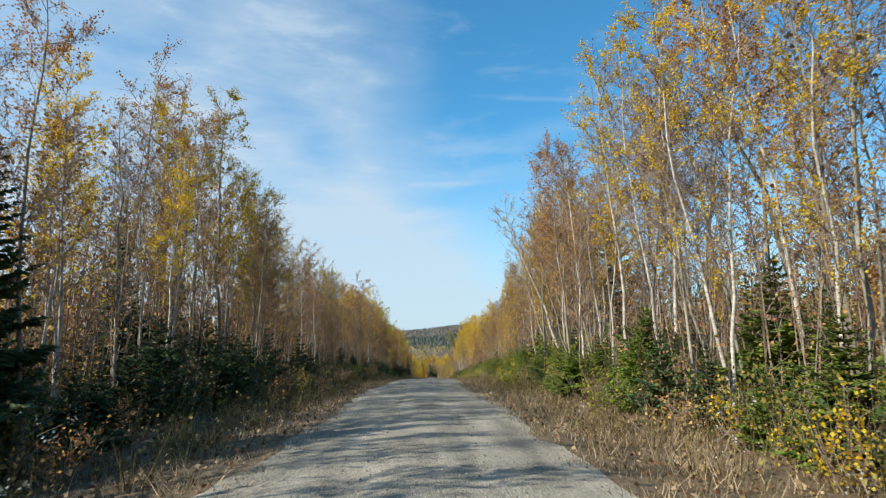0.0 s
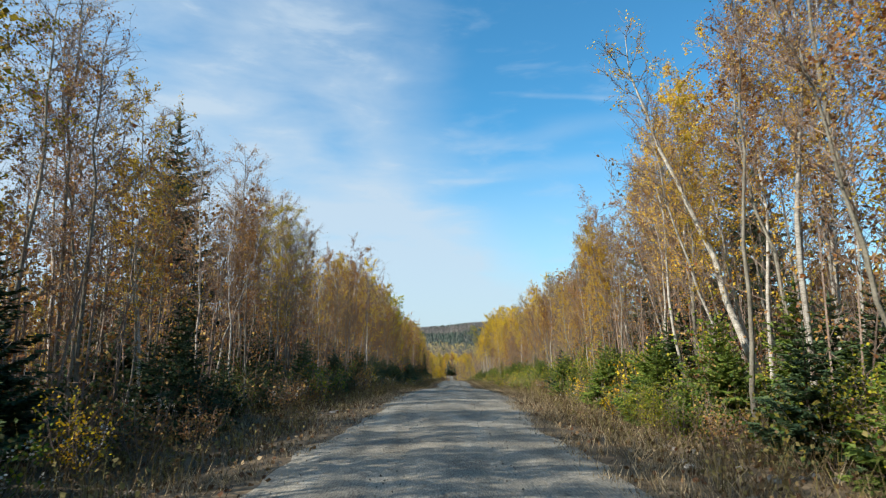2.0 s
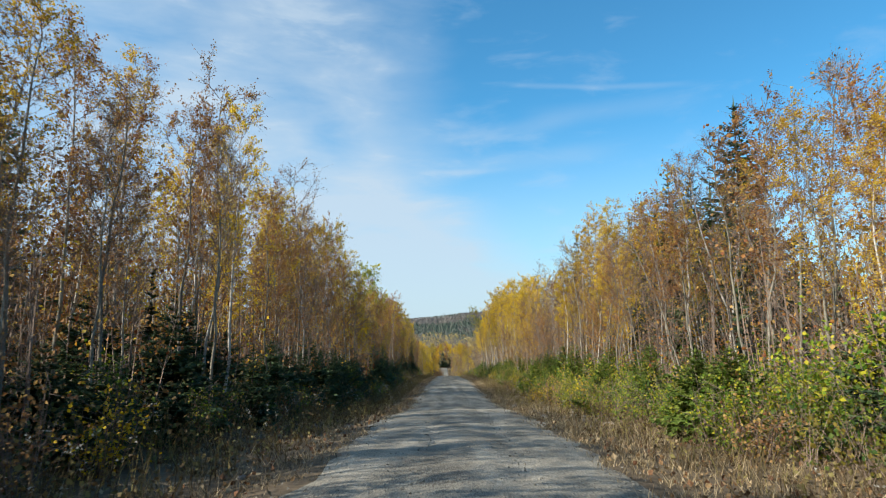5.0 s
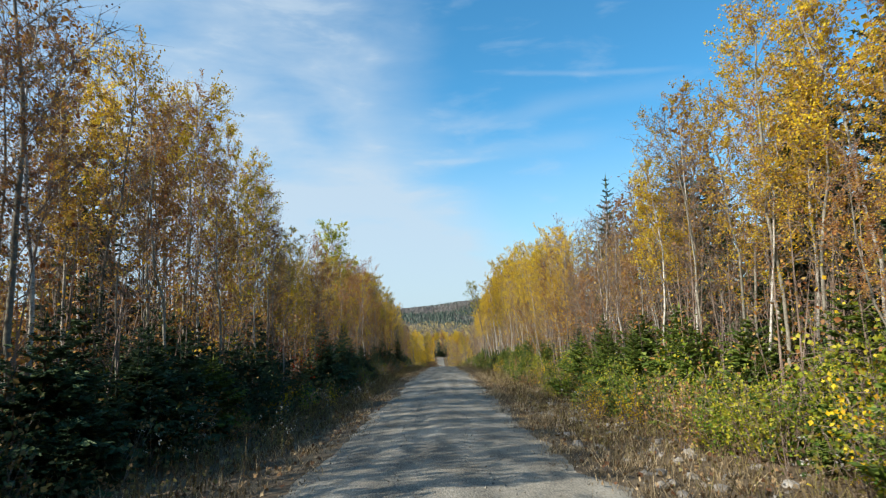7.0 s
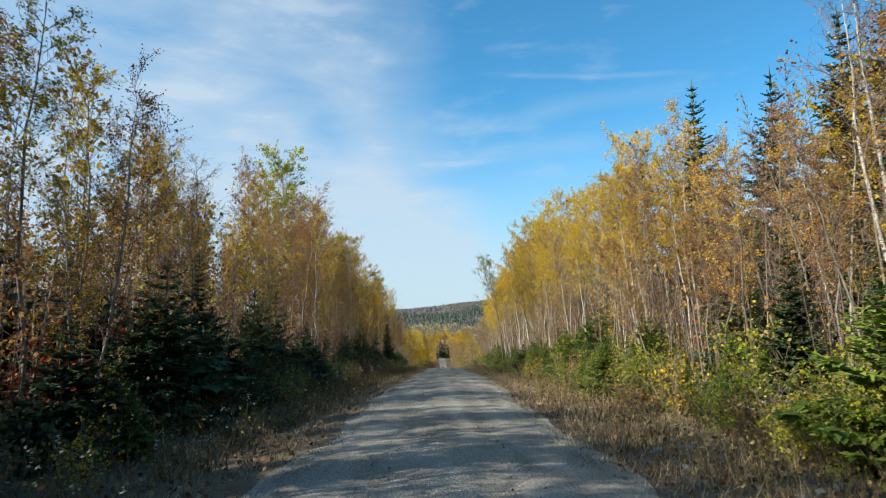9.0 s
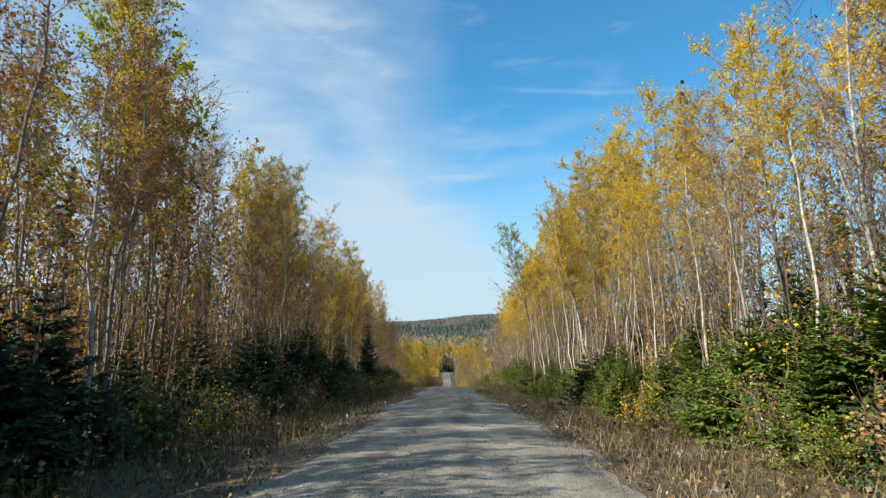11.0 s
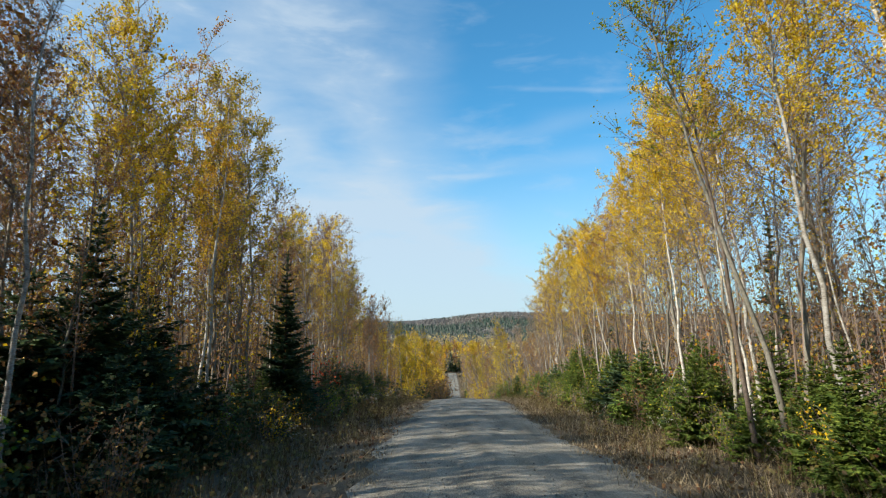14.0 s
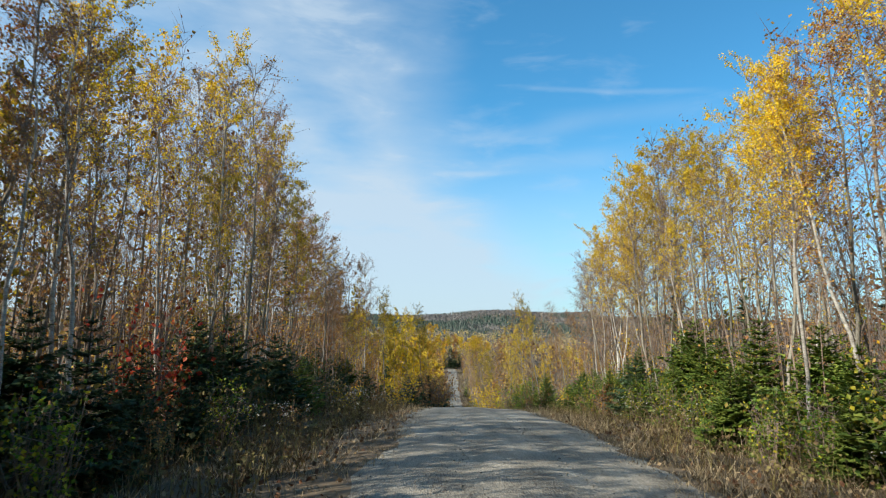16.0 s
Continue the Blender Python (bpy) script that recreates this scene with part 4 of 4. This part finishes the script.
for side in (-1, 1):
    lab = "deep autumn wood of thin trunks behind the roadside trees"
    # the left stands reach back past the start, unseen, to block the sun
    stands = ((-30, 190, 8.6, 20, 0.29, 1.3, 0.165, 0.06), (-40, 190, 20, 44, 0.13, 1.0, 0.36, 0.14), (190, 390, 3.4, 26, 0.115, 1.2, 0.20, 0.20))
    if side > 0:
        stands = ((-10, 190, 9, 20, 0.28, 1.4, 0.14, 0.08), (-5, 190, 20, 42, 0.09, 1.0, 0.34, 0.2), (190, 390, 3.4, 26, 0.105, 1.2, 0.20, 0.16))
    for y0, y1, lat0, lat1, dens, det, ls, ever in stands:
        tagged(new("background_wood", wood(side, y0, y1, lat0, lat1, dens, 150 + side + int(y0 + lat0), det, ls, ever).mesh("background_wood", WOOD_MATS)), lab, "woods", kind="stuff")
    tagged(new("thicket", thicket(side, -5, 200, 6.6, 13, 3700 if side < 0 else 2900, 80 + side).mesh("thicket", WOOD_MATS)), "brown thicket of twiggy saplings under the trees", "undergrowth", kind="stuff")

# ---- the wood beyond, as far as the hills ----
for side in (-1, 1):
    rs = np.random.RandomState(140 + side)
    g = Geo()
    n = 5200
    y = rs.uniform(-60, 420, n)
    x = side * (42 + 130 * rs.rand(n) ** 1.3)
    z = ground(x, y)
    h = rs.uniform(6, 11, n)
    b = np.stack([x, y, z - 0.2], 1)
    spikes(g, b, b + np.stack([rs.normal(0, 0.3, n), rs.normal(0, 0.3, n), h], 1), 0.09, rs, 5)
    pal = rs.choice(5, n, p=(0.25, 0.2, 0.25, 0.1, 0.2))
    for p in range(5):
        own = np.repeat(np.flatnonzero(pal == p), 20)
        u = rs.uniform(0.3, 1.0, len(own))
        r = 0.22 * h[own] * np.sqrt(rs.rand(len(own))) * (1.15 - u)
        a = rs.uniform(0, 6.283, len(own))
        leaves(g, b[own] + np.stack([np.cos(a) * r, np.sin(a) * r, u * h[own]], 1), 0.7, rs, p)
    tagged(new("outer_wood", g.mesh("outer_wood", WOOD_MATS)), "autumn wood stretching away from the road", "woods", kind="stuff")

# ---- low undergrowth between the young firs ----
for side in (-1, 1):
    rs = np.random.RandomState(90 + side)
    g = Geo()
    n = 3600
    y, lat = rs.uniform(-5, 200, n), 5.4 + rs.gamma(1.6, 1.3, n)
    x = centre(y) + side * lat
    b = np.stack([x, y, ground(x, y) - 0.05], 1)
    h = rs.uniform(0.5, 1.7, n)
    k = 4
    d = rs.normal(0, 0.35, (n, k, 3))
    d[:, :, 2] = 1
    tip = b[:, None] + d * h[:, None, None] * rs.uniform(0.7, 1.1, (n, k, 1))
    bb = np.repeat(b, k, 0)
    tt = tip.reshape(-1, 3)
    spikes(g, bb, tt, 0.007, rs, 1)
    m = 26
    j = np.repeat(np.arange(n * k), m // k + 1)
    at = bb[j] + (tt[j] - bb[j]) * rs.uniform(0.15, 1.05, len(j))[:, None] + rs.normal(0, 0.10, (len(j), 3))
    leaves(g, at, 0.085, rs, 0)
    tagged(new("undergrowth", g.mesh("undergrowth", [LEAF["undergrowth_sun" if side > 0 else "undergrowth_shade"], TWIG])), "low tangled green undergrowth at the forest edge", "undergrowth", kind="stuff")

# ---- far woods ----
far = Geo()
n = 3400
fy = 385 + 560 * rs.rand(n)
fx = rs.uniform(-0.15, 0.17, n) * fy
fz = ground(fx, fy)
clump = np.sin(fx * 0.11 + fy * 0.05) + np.sin(fx * 0.05 - fy * 0.08 + 1)
fh = np.clip(5.5 + 2.0 * clump + rs.normal(0, 1.6, n), 2.5, 12)
for k in range(18):
    u = rs.rand(n)
    a = rs.uniform(0, 6.283, n)
    r = fh * 0.30 * np.sqrt(rs.rand(n)) * np.sin(np.pi * np.clip(u, 0.12, 0.97)) ** 0.7
    at = np.stack([fx + np.cos(a) * r, fy + np.sin(a) * r, fz + fh * (0.18 + 0.82 * u)], 1)
    bright = clump + rs.normal(0, 0.25, n) > 0.35
    leaves(far, at[bright], 1.15, rs, 0, 0.0)
    leaves(far, at[~bright], 1.15, rs, 1, 0.0)
    spikes(far, at[::3] - (0, 0, 1.4), at[::3] + (0, 0, 1.2), 0.10, rs, 1)
tagged(new("far_broadleaf_woods", far.mesh("far_broadleaf_woods", [FAR_WARM, FAR_BARE])), "distant yellow and brown autumn woods in the valley", "woods", kind="stuff")
far = Geo()
n = 11000
fy = 800 + 850 * rs.rand(n) ** 0.9
fx = rs.uniform(-0.2, 0.22, n) * fy
fz = ground(fx, fy)
hh = 4 + 7 * rs.rand(n) ** 2.0
patch = np.sin(fx * 0.031 + fy * 0.011) + np.sin(fx * 0.013 - fy * 0.017) + rs.normal(0, 0.45, n)
ever = patch < np.interp(fy + fx * 0.35, [850, 950, 1230, 1330, 1700], [0.2, 1.6, 1.6, -0.4, -0.9])
for k in range(3):
    b = np.stack([fx, fy, fz + hh * 0.22 * k], 1)[ever]
    e = hh[ever]
    spikes(far, b, b + np.stack([0 * e, 0 * e, e * (0.55 - 0.05 * k)], 1), e * 0.30 * (1 - 0.25 * k), rs, 0)
soft = np.flatnonzero(~ever)
for k in range(10):
    leaves(far, np.stack([fx[soft], fy[soft], fz[soft] + 1 + 5 * rs.rand(len(soft))], 1) + rs.normal(0, 1.3, (len(soft), 3)), 2.2, rs, 1, 0.0)
tagged(new("far_ridge_woods", far.mesh("far_ridge_woods", [FAR_GREEN, FAR_BARE])), "distant dark conifers and bare woods on the ridge", "woods", kind="stuff")

# ---- verges ----
def blades(geo, base, h, width, rs, mat=0, spread=0.55):
    n = len(base)
    d = rs.normal(0, spread, (n, 3))
    d[:, 2] = 1
    tip = base + d * h[:, None]
    az = rs.uniform(0, 6.283, n)
    u = np.stack([np.cos(az), np.sin(az), 0 * az], 1) * width
    k = np.arange(n)[:, None] * 3
    geo.add(np.stack([base - u, base + u, tip], 1).reshape(-1, 3), k + [0, 1, 2], mat)


def tufts(side, lat0, lat1, y0, y1, clumps, per, h0, h1, width, seed):
    rs = np.random.RandomState(seed)
    y = rs.uniform(y0, y1, clumps)
    lat = lat0 + (lat1 - lat0) * rs.rand(clumps) ** 1.0
    size = rs.uniform(h0, h1, clumps)
    yy = np.repeat(y, per) + rs.normal(0, 0.14, clumps * per)
    xx = np.repeat(centre(y) + side * lat, per) + rs.normal(0, 0.14, clumps * per)
    h = np.repeat(size, per) * rs.uniform(0.5, 1.15, clumps * per)
    return np.stack([xx, yy, ground(xx, yy) - 0.02], 1), h, width, rs


for side in (-1, 1):
    g = Geo()
    for args in ((1.95, 3.1, -5, 190, 2100, 14, 0.05, 0.20, 0.008, 11), (2.7, 5.4, -5, 190, 2300, 16, 0.14, 0.50, 0.008, 12), (2.3, 5.5, 190, 380, 1200, 10, 0.3, 0.7, 0.03, 13)):
        args = args[:-1] + (args[-1] + 5 * side,)
        if side < 0:
            args = args[:4] + (int(args[4] * 0.6), args[5], args[6] * 0.8, args[7] * 0.8) + args[8:]
        base, h, w, rs = tufts(side, *args)
        blades(g, base, h, w, rs)
    tagged(new("grass", g.mesh("grass", [GRASS])), "dry tan grass along the road edge", "grass", kind="stuff")
    g = Geo()
    base, h, w, rs = tufts(side, 3.4, 7.5, -5, 190, 2600 if side < 0 else 1700, 9, 0.35, 0.95, 0.008, 31 + side)
    blades(g, base, h, w, rs, 0, 0.28)
    j = rs.randint(0, len(base), 26000 if side < 0 else 15000)
    leaves(g, base[j] + np.stack([rs.normal(0, 0.10, len(j)), rs.normal(0, 0.10, len(j)), h[j] * rs.uniform(0.2, 1.0, len(j))], 1), 0.075, rs, 1)
    tagged(new("weeds", g.mesh("weeds", [WEED, WEED])), "brown withered weeds beside the road", "weeds", kind="stuff")
    g = Geo()
    n = 22000
    y = rs.uniform(-5, 170, n)
    lat = 2.2 + rs.gamma(2.0, 1.9, n)
    x = centre(y) + side * lat
    leaves(g, np.stack([x, y, ground(x, y) + rs.uniform(0.01, 0.06, n)], 1), 0.085, rs, 0, 0.0)
    tagged(new("leaf_litter", g.mesh("leaf_litter", [LITTER])), "fallen brown leaves scattered over the verge", "leaves", kind="stuff")

# ---- seed heads ----
for side, n in ((-1, 700), (1, 300)):
    rs = np.random.RandomState(61 + side)
    g = Geo()
    cy = rs.uniform(2, 170, n // 9)
    y = np.repeat(cy, 9) + rs.normal(0, 0.35, len(cy) * 9)
    x = centre(y) + side * (np.repeat(rs.uniform(3.6, 6.0, len(cy)), 9) + rs.normal(0, 0.3, len(y)))
    b = np.stack([x, y, ground(x, y)], 1)
    tip = b + np.stack([rs.normal(0, 0.07, len(y)), rs.normal(0, 0.07, len(y)), rs.uniform(0.45, 1.0, len(y))], 1)
    spikes(g, b, tip + (tip - b) * 0.05, 0.005, rs, 0)
    for k in range(6):
        leaves(g, tip + rs.normal(0, 0.025, (len(y), 3)), 0.03, rs, 1, 0.0)
    tagged(new("seed_heads", g.mesh("seed_heads", [WEED, FLUFF])), "dry weed stalks with pale fluffy seed heads", "weeds", kind="stuff")


# ---- dead stems leaning in the wood ----
def dead_stem(p, q, r, seed):
    rs = np.random.RandomState(seed)
    p, q = np.asarray(p, float), np.asarray(q, float)
    s = np.linspace(0, 1, 8)[:, None]
    axis = p + (q - p) * s + rs.normal(0, 0.02, (8, 3)) * np.linalg.norm(q - p) * 0.3
    g = Geo()
    tube(g, axis - p, r * (1 - 0.75 * s[:, 0]), 6, 0)
    k = 14
    f = rs.uniform(0.3, 1.0, k)[:, None]
    b = (q - p) * f
    spikes(g, b, b + rs.normal(0, 0.3, (k, 3)), 0.012, rs, 0)
    ob = new("dead_stem", g.mesh("dead_stem", [BARK_GREY], True))
    ob.matrix_basis = Matrix.Translation(p)
    return tagged(ob, "bare grey dead stem leaning among the trees", "dead wood", "dead stems")


for k, (y, side, lat, run, dy, h, r) in enumerate(((156.0, 1, 6.8, 3.0, 1.5, 1.6, 0.05), (11.0, 1, 5.0, 1.6, 1.2, 0.35, 0.03), (30.0, 1, 7.0, 3.5, -2.0, 3.2, 0.05), (52.0, 1, 6.5, 4.0, 1.5, 4.0, 0.045), (75.0, -1, 7.0, 3.0, 2.0, 2.8, 0.045), (101.0, 1, 7.0, 3.6, -1.0, 4.4, 0.05), (118.0, 1, 6.6, 3.0, 2.0, 3.4, 0.045), (133.0, 1, 6.8, 3.2, -2.0, 3.0, 0.05), (150.0, 1, 6.2, 3.0, 2.2, 3.8, 0.05), (20.0, -1, 7.0, 3.0, 1.0, 3.0, 0.05), (92.0, -1, 6.8, 2.6, 1.4, 3.0, 0.04))):
    x = centre(y) + side * lat
    dead_stem((x, y, gz(x, y) - 0.05), (x + side * run, y + dy, gz(x, y) + h), r, 700 + k)

# ---- loose stones ----
def stone_mesh(seed):
    rs = np.random.RandomState(seed)
    bm = bmesh.new()
    bmesh.ops.create_icosphere(bm, subdivisions=2, radius=0.5)
    off = rs.uniform(0, 50, 3)
    for v in bm.verts:
        n = noise.noise(Vector(v.co) * 2.2 + Vector(off)) * 0.5 + noise.noise(Vector(v.co) * 5 + Vector(off)) * 0.15
        v.co *= 1 + n
        v.co.z *= 0.62
    me = bpy.data.meshes.new("stone")
    bm.to_mesh(me)
    bm.free()
    me.materials.append(STONE)
    return me


STONES = [stone_mesh(s) for s in range(5)]
rs = np.random.RandomState(77)
for y0, y1, lat0, lat1, count, s0, s1, side in ((66, 92, 3.0, 5.6, 190, 0.06, 0.26, 1), (16, 34, 3.4, 5.6, 40, 0.07, 0.24, 1), (60, 140, 3.0, 5.5, 36, 0.08, 0.28, 1), (0, 150, 2.8, 5.0, 20, 0.08, 0.2, -1)):
    for k in range(count):
        y = rs.uniform(y0, y1)
        x = centre(y) + side * rs.uniform(lat0, lat1)
        s = rs.uniform(s0, s1)
        ob = new("stone", STONES[rs.randint(5)])
        ob.matrix_basis = pose(x, y, gz(x, y) + 0.08 * s, rs.uniform(-15, 15), rs.uniform(-15, 15), rs.uniform(0, 360)) @ Matrix.Diagonal((s * rs.uniform(0.8, 1.5), s, s, 1))
        tagged(ob, "pale grey stone lying on the verge", "stone", "verge stones")
g = Geo()
n = 15000
y = rs.uniform(-5, 165, n)
lat = rs.normal(0, 1.0, n) * 0.5 + np.sign(rs.normal(size=n)) * rs.uniform(0, 2.3, n)
x = centre(y) + lat
b = np.stack([x, y, ground(x, y) + 0.02], 1)
sz = rs.uniform(0.008, 0.026, n)
spikes(g, b, b + np.stack([rs.normal(0, 0.3, n) * sz, rs.normal(0, 0.3, n) * sz, sz * 1.1], 1), sz, rs)
tagged(new("loose_gravel", g.mesh("loose_gravel", [GRAVEL])), "loose grey gravel on the road", "gravel", kind="stuff")

# kinds that found no place
for protos in (*TREES.values(), *BUSH.values(), SPRUCE, FIR, DARK_FIR, PALE, HIGH, FULL, LUSH, STOUT, DARK, LIME, LIME_SLIM, RED):
    for proto in protos:
        if proto.name not in USED:
            for o in (*proto.children_recursive, proto):
                bpy.data.objects.remove(o)
